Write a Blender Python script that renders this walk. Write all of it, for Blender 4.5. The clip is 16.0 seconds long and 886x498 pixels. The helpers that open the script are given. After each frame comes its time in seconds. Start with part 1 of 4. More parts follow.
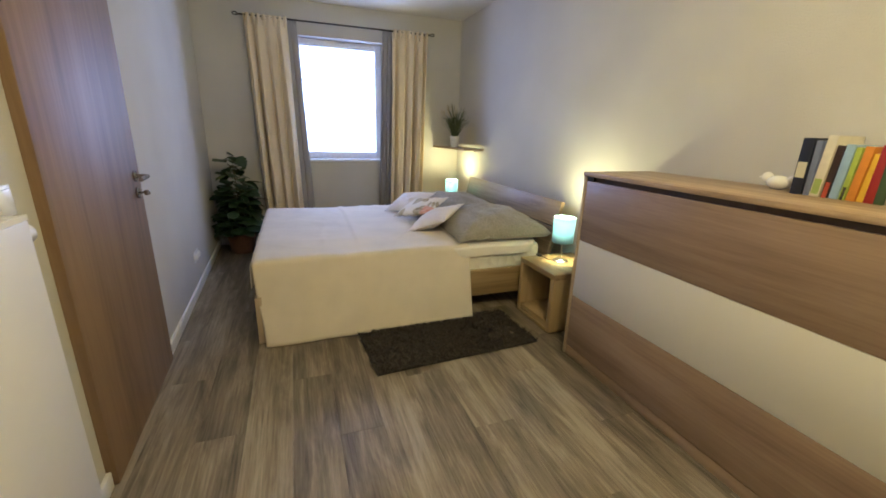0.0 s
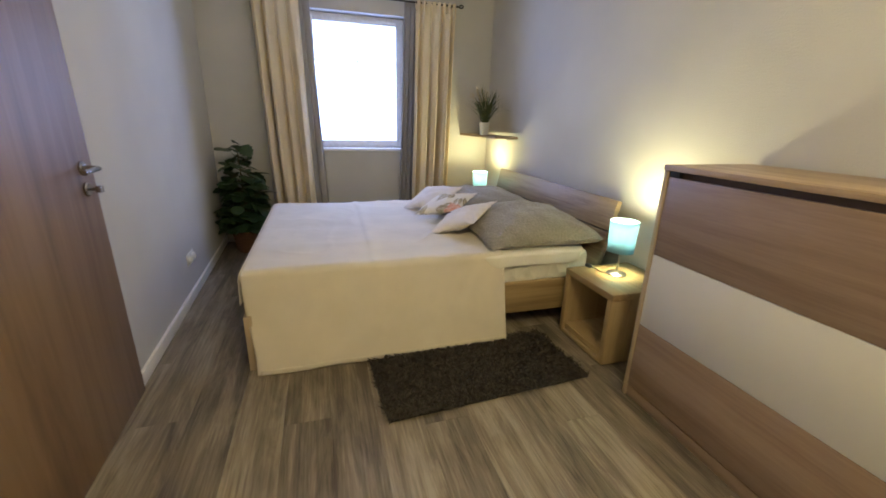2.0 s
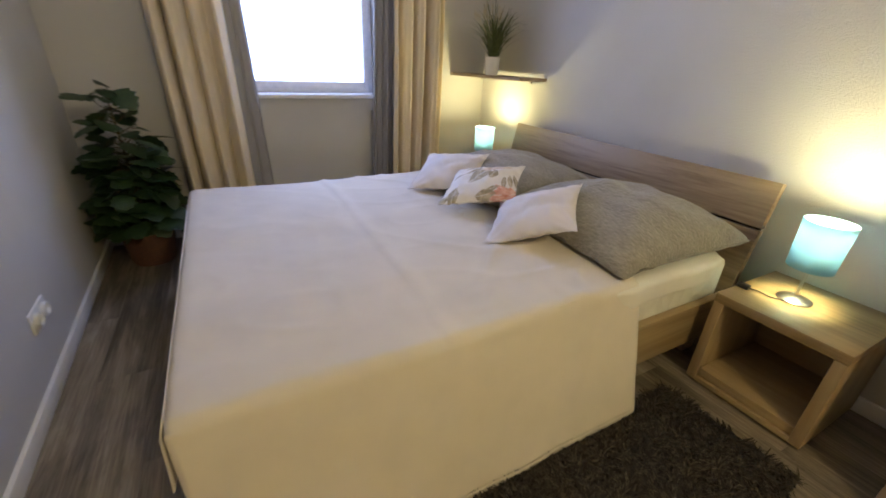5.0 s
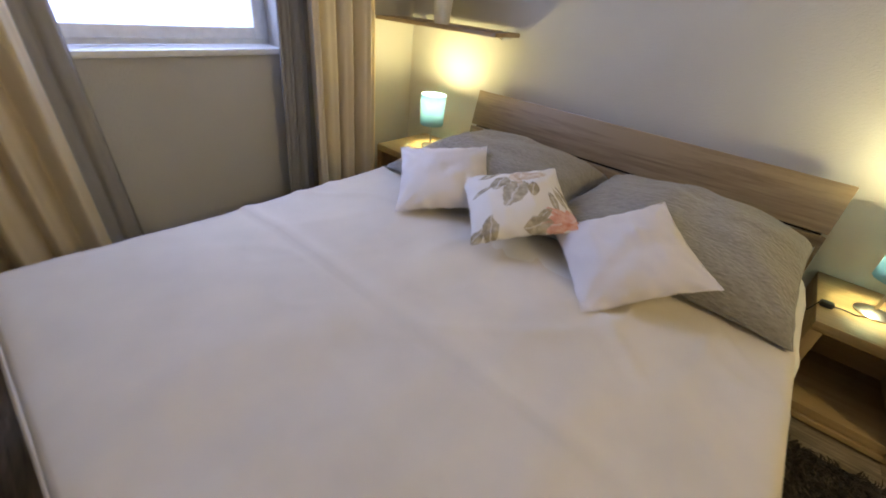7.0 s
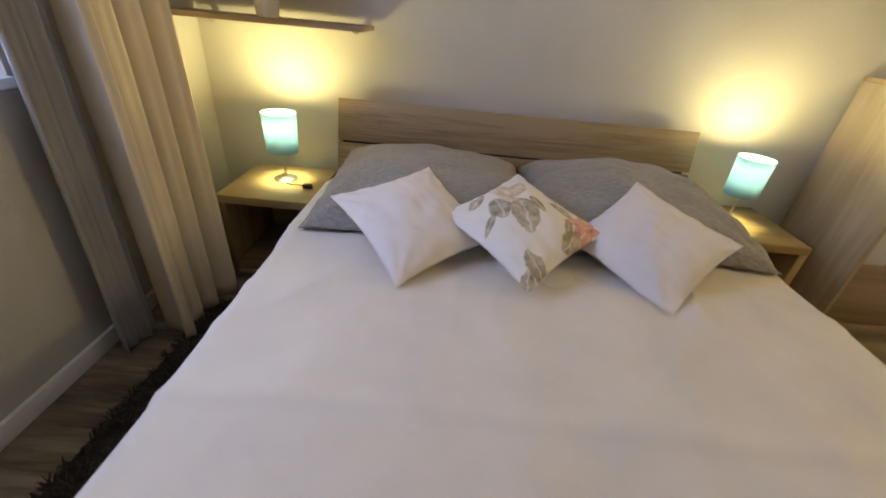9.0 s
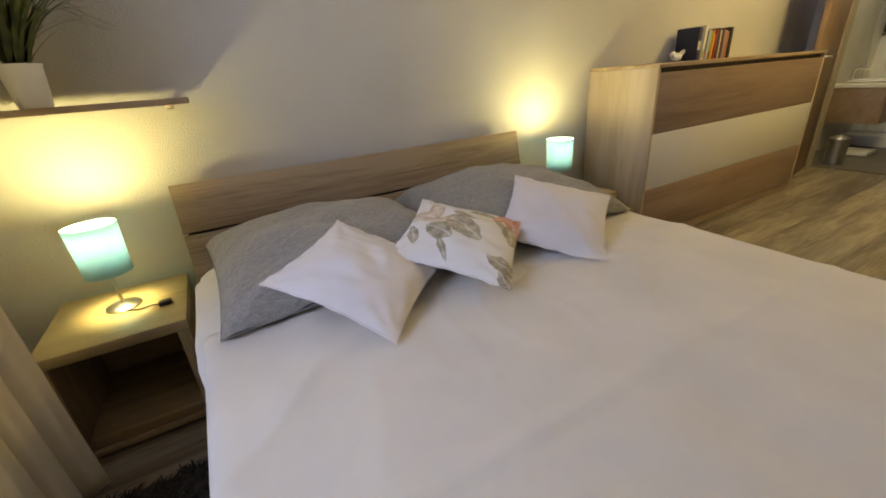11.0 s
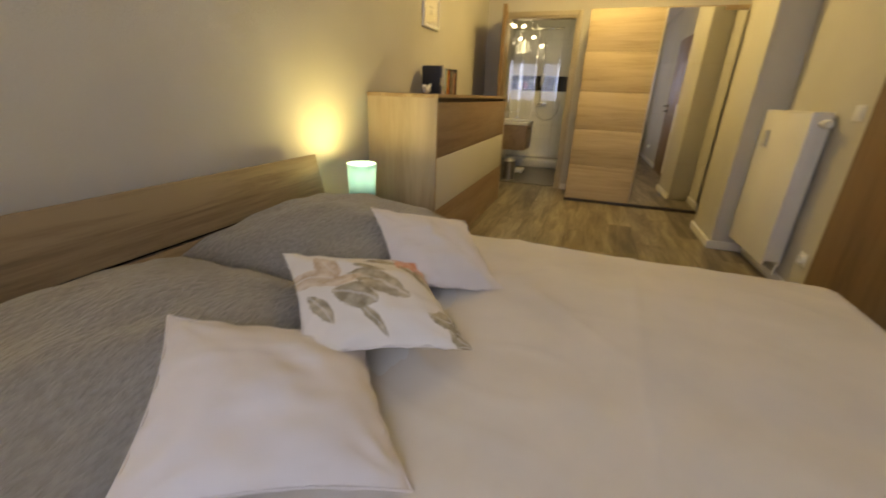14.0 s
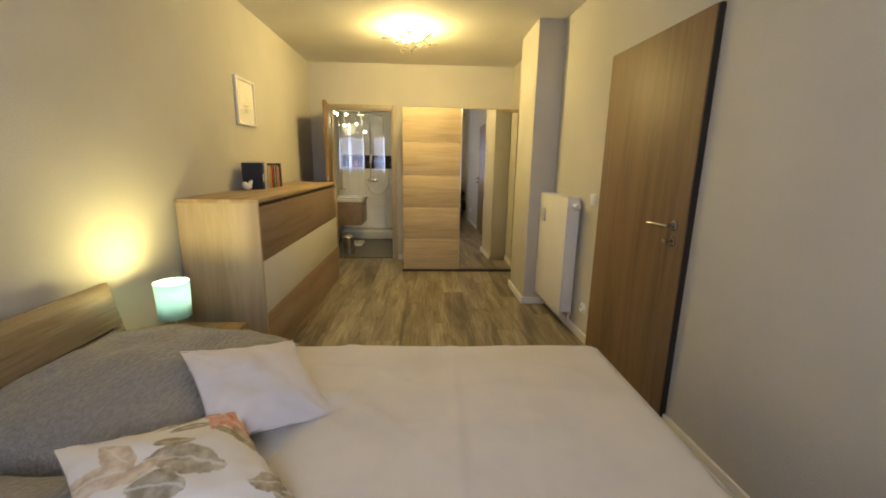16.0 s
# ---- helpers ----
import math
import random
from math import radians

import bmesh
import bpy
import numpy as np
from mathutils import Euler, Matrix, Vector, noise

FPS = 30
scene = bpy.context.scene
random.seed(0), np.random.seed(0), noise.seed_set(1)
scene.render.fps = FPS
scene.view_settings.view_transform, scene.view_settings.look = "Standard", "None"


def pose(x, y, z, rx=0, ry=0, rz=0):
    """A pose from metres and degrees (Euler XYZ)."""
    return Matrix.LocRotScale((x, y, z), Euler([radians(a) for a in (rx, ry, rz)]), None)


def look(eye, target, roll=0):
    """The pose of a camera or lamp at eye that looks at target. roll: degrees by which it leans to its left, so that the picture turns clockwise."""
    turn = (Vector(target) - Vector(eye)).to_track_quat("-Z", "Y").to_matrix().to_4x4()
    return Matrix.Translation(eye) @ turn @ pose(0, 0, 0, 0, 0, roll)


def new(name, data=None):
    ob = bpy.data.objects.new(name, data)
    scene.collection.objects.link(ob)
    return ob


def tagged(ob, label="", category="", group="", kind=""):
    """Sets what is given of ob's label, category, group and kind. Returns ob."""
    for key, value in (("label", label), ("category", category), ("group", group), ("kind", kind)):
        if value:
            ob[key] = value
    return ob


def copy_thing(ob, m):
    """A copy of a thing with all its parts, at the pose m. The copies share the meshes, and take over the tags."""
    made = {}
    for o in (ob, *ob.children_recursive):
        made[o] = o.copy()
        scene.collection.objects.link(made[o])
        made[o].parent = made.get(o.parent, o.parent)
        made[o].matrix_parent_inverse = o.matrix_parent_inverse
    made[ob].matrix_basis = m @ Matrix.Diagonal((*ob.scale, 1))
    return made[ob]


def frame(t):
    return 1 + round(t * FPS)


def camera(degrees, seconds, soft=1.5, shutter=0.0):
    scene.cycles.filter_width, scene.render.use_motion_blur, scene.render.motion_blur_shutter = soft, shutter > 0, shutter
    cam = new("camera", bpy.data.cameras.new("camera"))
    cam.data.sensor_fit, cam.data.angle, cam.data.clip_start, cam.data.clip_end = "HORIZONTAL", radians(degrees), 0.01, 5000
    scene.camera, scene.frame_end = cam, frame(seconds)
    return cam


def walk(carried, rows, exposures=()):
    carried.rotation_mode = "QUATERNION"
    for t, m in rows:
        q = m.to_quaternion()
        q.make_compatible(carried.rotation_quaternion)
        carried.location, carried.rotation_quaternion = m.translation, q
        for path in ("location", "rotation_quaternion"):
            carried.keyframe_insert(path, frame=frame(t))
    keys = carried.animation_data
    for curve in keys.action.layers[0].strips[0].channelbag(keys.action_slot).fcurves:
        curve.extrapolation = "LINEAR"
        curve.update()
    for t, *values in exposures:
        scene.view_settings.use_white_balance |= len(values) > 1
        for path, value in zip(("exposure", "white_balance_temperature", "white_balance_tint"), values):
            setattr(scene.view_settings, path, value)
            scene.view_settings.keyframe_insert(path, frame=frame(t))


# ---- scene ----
cam = camera(96.1, 16.0, soft=1.7, shutter=0.5)
PATH = [
    (0, (-0.148, -0.001, 1.281), (0.521, 1.796, 0.712), 1.7),
    (0.5, (-0.155, 0.014, 1.277), (0.465, 1.817, 0.675), 1.5),
    (1, (-0.127, 0.092, 1.265), (0.426, 1.89, 0.586), 1.5),
    (1.5, (-0.063, 0.287, 1.269), (0.454, 2.09, 0.577), 2.9),
    (2, (-0.017, 0.473, 1.24), (0.542, 2.291, 0.623), 1.6),
    (2.5, (0.045, 0.659, 1.183), (0.562, 2.492, 0.573), 2.6),
    (3, (0.032, 0.871, 1.134), (0.67, 2.634, 0.438), 3.8),
    (3.5, (-0.053, 1.095, 1.158), (0.734, 2.779, 0.42), 1.5),
    (4, (-0.141, 1.314, 1.173), (0.603, 2.994, 0.383), 2.1),
    (4.2, (-0.176, 1.393, 1.171), (0.556, 3.078, 0.381), 2.2),
    (6.5, (-0.278, 2.503, 1.212), (1.002, 3.621, 0.159), 6.2),
    (7, (-0.315, 2.754, 1.226), (1.031, 3.783, 0.164), 6.6),
    (7.5, (-0.31, 2.961, 1.254), (1.233, 3.796, 0.294), 5.4),
    (8, (-0.282, 3.145, 1.277), (1.34, 3.82, 0.321), 4.5),
    (8.5, (-0.259, 3.375, 1.245), (1.449, 3.686, 0.251), 3.5),
    (9, (-0.242, 3.608, 1.172), (1.484, 3.605, 0.161), 5.5),
    (9.5, (-0.22, 3.794, 1.144), (1.486, 3.566, 0.126), 1.2),
    (10, (-0.208, 3.917, 1.127), (1.446, 3.382, 0.138), -2.1),
    (10.2, (-0.21, 3.932, 1.119), (1.439, 3.286, 0.189), -2.9),
    (12.3, (0.236, 4.06, 1.048), (1.662, 2.94, 0.204), -1.6),
    (12.5, (0.298, 4.063, 1.017), (1.641, 2.865, 0.144), -0.6),
    (13, (0.423, 4.094, 0.994), (1.547, 2.7, 0.103), 0.4),
    (13.5, (0.469, 4.115, 1.036), (1.369, 2.52, 0.231), 1.6),
    (14, (0.456, 4.119, 1.095), (1.056, 2.355, 0.369), 2.1),
    (14.5, (0.419, 4.124, 1.16), (0.814, 2.271, 0.519), 1.6),
    (15, (0.381, 4.124, 1.221), (0.577, 2.208, 0.683), 0.9),
    (15.5, (0.36, 4.129, 1.264), (0.383, 2.182, 0.808), 0.7),
    (16, (0.353, 4.143, 1.319), (0.258, 2.191, 0.894), 0.9),
]
EXPOSURES = [(0.0, -0.31, 5600, 13), (4.2, -0.34, 5800, 16), (6.5, -0.46, 6050, 15), (9.0, -0.57, 6950, 12), (12.5, -0.64, 7450, 8), (13.5, -0.84, 8850, 9), (16.0, -0.60, 7650, 7)]
walk(cam, [(t, look(eye, target, roll)) for t, eye, target, roll in PATH], EXPOSURES)

# ---- world and light ----
world = bpy.data.worlds.new("sky")
scene.world = world
world.use_nodes = True
wn = world.node_tree.nodes
sky = wn.new("ShaderNodeTexSky")
sky.sky_type, sky.sun_disc, sky.sun_elevation, sky.sun_rotation = "NISHITA", False, radians(25), radians(200)
world.node_tree.links.new(sky.outputs[0], wn["Background"].inputs[0])
wn["Background"].inputs[1].default_value = 0.1


def lamp(name, kind, place, energy, colour, size):
    data = bpy.data.lights.new(name, kind)
    data.energy, data.color = energy, colour
    ob = new(name, data)
    if kind == "AREA":
        data.shape, data.size, data.size_y = "RECTANGLE", size[0], size[1]
    else:
        data.shadow_soft_size = size
    ob.matrix_world = place
    return ob


WARM = (1.0, 0.85, 0.36)
LAMP_Y = (2.235, 4.40)          # the two bedside lamps
LAMP_X = 1.575
lamp("window_daylight", "AREA", pose(0.40, 5.16, 1.55, -90, 0, 0), 50, (0.46, 0.58, 1.0), (1.1, 1.5))
lamp("ceiling_lamp_light", "POINT", pose(0.49, 0.16, 2.43), 97, (1.0, 0.79, 0.32), 0.11)
for y in LAMP_Y:
    lamp("bedside_bulb_light", "POINT", pose(LAMP_X, y, 0.694), 32, WARM, 0.052)
lamp("bathroom_ceiling_light", "POINT", pose(1.47, -1.95, 1.90), 5.0, (1.0, 0.92, 0.58), 0.10)


# ---- materials ----
def material(name, colour, rough=0.6, metal=0.0):
    m = bpy.data.materials.new(name)
    m.use_nodes = True
    b = m.node_tree.nodes["Principled BSDF"]
    b.inputs["Base Color"].default_value = (*colour, 1)
    b.inputs["Roughness"].default_value, b.inputs["Metallic"].default_value = rough, metal
    return m, m.node_tree.nodes, m.node_tree.links, b


def node(nodes, kind, **values):
    n = nodes.new(kind)
    for key, v in values.items():
        n.inputs[key].default_value = v
    return n


def place_of(nodes, links, stretch, jitter=7.0):
    """Object coordinates, stretched, and shifted for each object by its random number."""
    co, info = nodes.new("ShaderNodeTexCoord"), nodes.new("ShaderNodeObjectInfo")
    shift = node(nodes, "ShaderNodeVectorMath")
    shift.operation = "MULTIPLY_ADD"
    links.new(info.outputs["Random"], shift.inputs[0])
    shift.inputs[1].default_value = (jitter, jitter * 1.7, jitter * 0.6)
    links.new(co.outputs["Object"], shift.inputs[2])
    m = node(nodes, "ShaderNodeMapping")
    m.inputs["Scale"].default_value = stretch
    links.new(shift.outputs[0], m.inputs[0])
    return m.outputs[0], info.outputs["Random"]


def ramp(nodes, links, source, stops):
    r = nodes.new("ShaderNodeValToRGB")
    while len(r.color_ramp.elements) < len(stops):
        r.color_ramp.elements.new(0.5)
    for e, (at, c) in zip(r.color_ramp.elements, stops):
        e.position, e.color = at, (*c, 1)
    links.new(source, r.inputs[0])
    return r.outputs[0]


def bump(nodes, links, b, source, strength, distance):
    n = node(nodes, "ShaderNodeBump", Strength=strength, Distance=distance)
    links.new(source, n.inputs["Height"])
    links.new(n.outputs[0], b.inputs["Normal"])


def wood(name, dark, mid, light, axis, rough=0.45, fine=1.0, vary=0.25, streak=0.38, long=0.55, warp=0.35, band=0.0):
    """Wood décor with the grain along the given axis."""
    m, nodes, links, b = material(name, mid, rough)
    s = [9.0 * fine, 9.0 * fine, 9.0 * fine]
    s[axis] = long * fine
    at, rnd = place_of(nodes, links, s)
    broad = node(nodes, "ShaderNodeTexNoise", Scale=1.0, Detail=8.0, Roughness=0.68, Distortion=warp)
    links.new(at, broad.inputs["Vector"])
    s2 = [90.0 * fine, 90.0 * fine, 90.0 * fine]
    s2[axis] = 3.0 * fine
    at2, _ = place_of(nodes, links, s2)
    grain = node(nodes, "ShaderNodeTexNoise", Scale=1.0, Detail=4.0, Roughness=0.6)
    links.new(at2, grain.inputs["Vector"])
    mix = node(nodes, "ShaderNodeMath")
    mix.operation = "MULTIPLY_ADD"
    links.new(grain.outputs[0], mix.inputs[0])
    mix.inputs[1].default_value = streak
    add = node(nodes, "ShaderNodeMath")
    add.operation = "MULTIPLY_ADD"
    links.new(rnd, add.inputs[0])
    add.inputs[1].default_value, add.inputs[2].default_value = vary, -streak / 2 - vary / 2
    links.new(add.outputs[0], mix.inputs[2])
    total = node(nodes, "ShaderNodeMath")
    links.new(broad.outputs[0], total.inputs[0])
    links.new(mix.outputs[0], total.inputs[1])
    if band:
        # narrow darker and lighter stripes of the year rings
        s3 = [34.0 * fine, 34.0 * fine, 34.0 * fine]
        s3[axis] = 1.1 * fine
        at3, _ = place_of(nodes, links, s3, 11.0)
        rings = node(nodes, "ShaderNodeTexNoise", Scale=1.0, Detail=3.0, Roughness=0.55, Distortion=0.8)
        links.new(at3, rings.inputs["Vector"])
        stripes = node(nodes, "ShaderNodeMath")
        stripes.operation = "MULTIPLY_ADD"
        links.new(rings.outputs[0], stripes.inputs[0])
        stripes.inputs[1].default_value, stripes.inputs[2].default_value = band, -band / 2
        both = node(nodes, "ShaderNodeMath")
        links.new(total.outputs[0], both.inputs[0])
        links.new(stripes.outputs[0], both.inputs[1])
        total = both
    colour = ramp(nodes, links, total.outputs[0], [(0.30, dark), (0.5, mid), (0.70, light)])
    links.new(colour, b.inputs["Base Color"])
    bump(nodes, links, b, grain.outputs[0], 0.10, 0.002)
    return m


def plaster(name, colour, grain=190.0, strength=0.35, rough=0.85):
    """Painted woodchip wallpaper: fine bumps and faint broad unevenness."""
    m, nodes, links, b = material(name, colour, rough)
    co = nodes.new("ShaderNodeTexCoord")
    broad = node(nodes, "ShaderNodeTexNoise", Scale=1.6, Detail=3.0)
    fine = node(nodes, "ShaderNodeTexNoise", Scale=grain, Detail=3.0, Roughness=0.7)
    links.new(co.outputs["Object"], broad.inputs["Vector"])
    links.new(co.outputs["Object"], fine.inputs["Vector"])
    lo, hi = [c * 0.94 for c in colour], [min(1, c * 1.05) for c in colour]
    links.new(ramp(nodes, links, broad.outputs[0], [(0.3, lo), (0.7, hi)]), b.inputs["Base Color"])
    bump(nodes, links, b, fine.outputs[0], strength, 0.005)
    return m


def cloth(name, colour, weave=420.0, strength=0.25, second=None, rough=0.9):
    m, nodes, links, b = material(name, colour, rough)
    co = nodes.new("ShaderNodeTexCoord")
    fine = node(nodes, "ShaderNodeTexNoise", Scale=weave, Detail=2.0)
    broad = node(nodes, "ShaderNodeTexNoise", Scale=5.0, Detail=4.0)
    links.new(co.outputs["Object"], fine.inputs["Vector"])
    links.new(co.outputs["Object"], broad.inputs["Vector"])
    lo = second or [c * 0.90 for c in colour]
    links.new(ramp(nodes, links, broad.outputs[0], [(0.3, lo), (0.7, colour)]), b.inputs["Base Color"])
    bump(nodes, links, b, fine.outputs[0], strength, 0.002)
    b.inputs["Sheen Weight"].default_value = 0.15
    return m


def thin(m, colour, share):
    """Let a thin cloth pass a share of the light through."""
    nodes, links = m.node_tree.nodes, m.node_tree.links
    t, mix = nodes.new("ShaderNodeBsdfTranslucent"), nodes.new("ShaderNodeMixShader")
    t.inputs[0].default_value, mix.inputs[0].default_value = (*colour, 1), share
    links.new(nodes["Principled BSDF"].outputs[0], mix.inputs[1])
    links.new(t.outputs[0], mix.inputs[2])
    links.new(mix.outputs[0], nodes["Material Output"].inputs[0])
    return m


def plain(name, colour, rough=0.5, metal=0.0, vary=0.06, scale=30.0):
    m, nodes, links, b = material(name, colour, rough, metal)
    co = nodes.new("ShaderNodeTexCoord")
    n = node(nodes, "ShaderNodeTexNoise", Scale=scale, Detail=4.0)
    links.new(co.outputs["Object"], n.inputs["Vector"])
    lo, hi = [c * (1 - vary) for c in colour], [min(1, c * (1 + vary)) for c in colour]
    links.new(ramp(nodes, links, n.outputs[0], [(0.3, lo), (0.7, hi)]), b.inputs["Base Color"])
    if vary > 0.1:
        links.new(ramp(nodes, links, n.outputs[0], [(0.2, [rough * 0.85] * 3), (0.8, [min(1, rough * 1.15)] * 3)]), b.inputs["Roughness"])
    return m


def glow(name, colour, strength):
    m, nodes, links, b = material(name, colour, 0.4)
    b.inputs["Emission Color"].default_value = (*colour, 1)
    b.inputs["Emission Strength"].default_value = strength
    return m


def glass(name, tint=(1, 1, 1), rough=0.0):
    m, nodes, links, b = material(name, tint, rough)
    b.inputs["Transmission Weight"].default_value = 1.0
    b.inputs["IOR"].default_value = 1.45
    return m


WALL = plaster("wall_paint", (0.58, 0.56, 0.52), 125.0, 0.6)
CEILING = plaster("ceiling_paint", (0.74, 0.72, 0.68), 120.0, 0.2)
WHITE_PAINT = plain("white_lacquer", (0.80, 0.79, 0.77), 0.35, 0.0, 0.02, 6.0)
WHITE_PLASTIC = plain("white_plastic", (0.82, 0.82, 0.81), 0.3)
DOOR_WOOD = wood("brown_door_veneer", (0.105, 0.061, 0.032), (0.180, 0.109, 0.055), (0.240, 0.153, 0.082), 2, 0.52, 0.8, 0.2, 0.28, 0.75, 0.9, 0.12)
OAK_X = wood("oak_decor_x", (0.20, 0.135, 0.080), (0.33, 0.235, 0.148), (0.43, 0.32, 0.21), 0)
OAK_Y = wood("oak_decor_y", (0.20, 0.135, 0.080), (0.33, 0.235, 0.148), (0.43, 0.32, 0.21), 1)
OAK_Z = wood("oak_decor_z", (0.36, 0.272, 0.175), (0.46, 0.36, 0.245), (0.53, 0.425, 0.30), 2, 0.45, 0.8, 0.2, 0.30, 0.9, 0.6)
HEAD_WOOD = wood("headboard_oak", (0.085, 0.055, 0.028), (0.220, 0.154, 0.088), (0.32, 0.24, 0.148), 1, 0.45, 1.1, 0.2, 0.36, 0.7, 0.9, 0.25)
NIGHT_Y = wood("honey_oak_y", (0.22, 0.150, 0.070), (0.34, 0.243, 0.120), (0.42, 0.31, 0.165), 1, 0.45, 1.0, 0.2, 0.3)
NIGHT_Z = wood("honey_oak_z", (0.22, 0.150, 0.070), (0.34, 0.243, 0.120), (0.42, 0.31, 0.165), 2, 0.45, 1.0, 0.2, 0.3)
NIGHT_X = wood("honey_oak_x", (0.22, 0.150, 0.070), (0.34, 0.243, 0.120), (0.42, 0.31, 0.165), 0, 0.45, 1.0, 0.2, 0.3)
PALE_X = wood("pale_oak_decor_x", (0.35, 0.262, 0.168), (0.48, 0.375, 0.248), (0.56, 0.455, 0.312), 0, 0.55, 1.6, 0.04, 0.40, 0.5, 0.8, 0.2)
PALE_Y = wood("pale_oak_decor_y", (0.30, 0.205, 0.122), (0.46, 0.335, 0.205), (0.56, 0.43, 0.28), 1)
CHEST_WOOD = wood("chest_front_oak", (0.195, 0.125, 0.082), (0.275, 0.188, 0.126), (0.335, 0.24, 0.168), 1, 0.42, 0.9, 0.2, 0.30, 0.8, 0.5, 0.16)
PLANK = wood("grey_oak_laminate", (0.084, 0.066, 0.047), (0.212, 0.174, 0.126), (0.37, 0.318, 0.24), 1, 0.38, 1.25, 0.22, 0.42, 1.2, 0.6, 0.20)
GROOVE = plain("dark_groove", (0.03, 0.022, 0.016), 0.8)
BLACK = plain("black_plastic", (0.02, 0.02, 0.021), 0.45)
CREAM_LACQUER = plain("cream_lacquer", (0.66, 0.63, 0.56), 0.30, 0.0, 0.012, 3.0)
STEEL = plain("brushed_steel", (0.62, 0.60, 0.57), 0.28, 1.0)
HANDLE = plain("door_steel", (0.45, 0.44, 0.43), 0.20, 1.0)
CHROME = plain("chrome", (0.8, 0.8, 0.8), 0.08, 1.0, 0.02)
IRON = plain("dark_iron", (0.035, 0.032, 0.03), 0.45, 0.6)
SPREAD = cloth("cream_bedspread_cloth", (0.76, 0.69, 0.585), 600.0, 0.14)
SHEET = cloth("white_sheet_cloth", (0.82, 0.79, 0.72), 350.0, 0.2)
CUSHION = cloth("ivory_cushion_cloth", (0.79, 0.725, 0.675), 600.0, 0.15)
CREAM_CURTAIN = thin(cloth("cream_curtain_cloth", (0.84, 0.72, 0.51), 330.0, 0.2), (0.84, 0.72, 0.50), 0.12)
GREY_CURTAIN = cloth("grey_curtain_cloth", (0.34, 0.325, 0.32), 330.0, 0.2)
MIRROR = plain("mirror_silver", (0.86, 0.86, 0.86), 0.015, 1.0, 0.005)
GLASS = glass("clear_glass")
LEAF = plain("dark_green_leaf", (0.022, 0.05, 0.015), 0.45, 0.0, 0.4, 14.0)
STEM = plain("plant_stem", (0.09, 0.07, 0.03), 0.7)
POT_BROWN = plain("brown_wicker_pot", (0.12, 0.052, 0.026), 0.7, 0.0, 0.25, 60.0)
TILE_WHITE = plain("white_wall_tile", (0.74, 0.73, 0.68), 0.16, 0.0, 0.03, 8.0)
TILE_BLACK = plain("black_wall_tile", (0.02, 0.017, 0.015), 0.15)
TILE_GREY = plain("grey_floor_tile", (0.14, 0.13, 0.12), 0.4, 0.0, 0.15, 6.0)
GROUT = plain("pale_grout", (0.45, 0.43, 0.40), 0.9)
PORCELAIN = plain("white_porcelain", (0.84, 0.83, 0.80), 0.1, 0.0, 0.02)
EARTH = plain("potting_soil", (0.03, 0.02, 0.014), 0.95, 0.0, 0.4)


def quilted():
    """White mattress ticking with a quilted wave."""
    m, nodes, links, b = material("white_quilted_ticking", (0.80, 0.775, 0.70), 0.85)
    co = nodes.new("ShaderNodeTexCoord")
    v = node(nodes, "ShaderNodeTexVoronoi", Scale=17.0)
    links.new(co.outputs["Object"], v.inputs["Vector"])
    bump(nodes, links, b, v.outputs["Distance"], 0.9, 0.02)
    return m


def seersucker():
    """Grey-beige crinkled bed linen: small puckers in rows."""
    m, nodes, links, b = material("grey_seersucker", (0.33, 0.305, 0.275), 0.85)
    co = nodes.new("ShaderNodeTexCoord")
    mp = node(nodes, "ShaderNodeMapping")
    mp.inputs["Scale"].default_value = (95, 48, 95)
    links.new(co.outputs["Object"], mp.inputs[0])
    n = node(nodes, "ShaderNodeTexNoise", Scale=1.0, Detail=2.0)
    links.new(mp.outputs[0], n.inputs["Vector"])
    links.new(ramp(nodes, links, n.outputs[0], [(0.35, (0.262, 0.243, 0.212)), (0.65, (0.325, 0.30, 0.262))]), b.inputs["Base Color"])
    bump(nodes, links, b, n.outputs[0], 1.0, 0.008)
    b.inputs["Sheen Weight"].default_value = 0.2
    return m


def shade_cloth():
    """Turquoise lamp-shade cloth that lets light through."""
    m, nodes, links, b = material("turquoise_shade_cloth", (0.22, 0.43, 0.56), 0.8)
    t = nodes.new("ShaderNodeBsdfTranslucent")
    t.inputs[0].default_value = (0.52, 0.72, 0.88, 1)
    mix = nodes.new("ShaderNodeMixShader")
    mix.inputs[0].default_value = 0.25
    links.new(b.outputs[0], mix.inputs[1])
    links.new(t.outputs[0], mix.inputs[2])
    links.new(mix.outputs[0], nodes["Material Output"].inputs[0])
    co = nodes.new("ShaderNodeTexCoord")
    n = node(nodes, "ShaderNodeTexNoise", Scale=260.0)
    links.new(co.outputs["Object"], n.inputs["Vector"])
    bump(nodes, links, b, n.outputs[0], 0.2, 0.001)
    return m


QUILT, SEERSUCKER, SHADE = quilted(), seersucker(), shade_cloth()
RUG = cloth("charcoal_shag_backing", (0.030, 0.025, 0.020), 120.0, 0.6, (0.014, 0.012, 0.010))


def shag_yarn():
    """Matt yarn whose strands differ from black-brown to grey-brown."""
    m, nodes, links, b = material("charcoal_shag_yarn", (0.04, 0.033, 0.027), 0.95)
    geo = nodes.new("ShaderNodeNewGeometry")
    links.new(ramp(nodes, links, geo.outputs["Random Per Island"], [(0.0, (0.016, 0.013, 0.010)), (0.6, (0.042, 0.034, 0.027)), (1.0, (0.095, 0.078, 0.060))]), b.inputs["Base Color"])
    return m


YARN = shag_yarn()


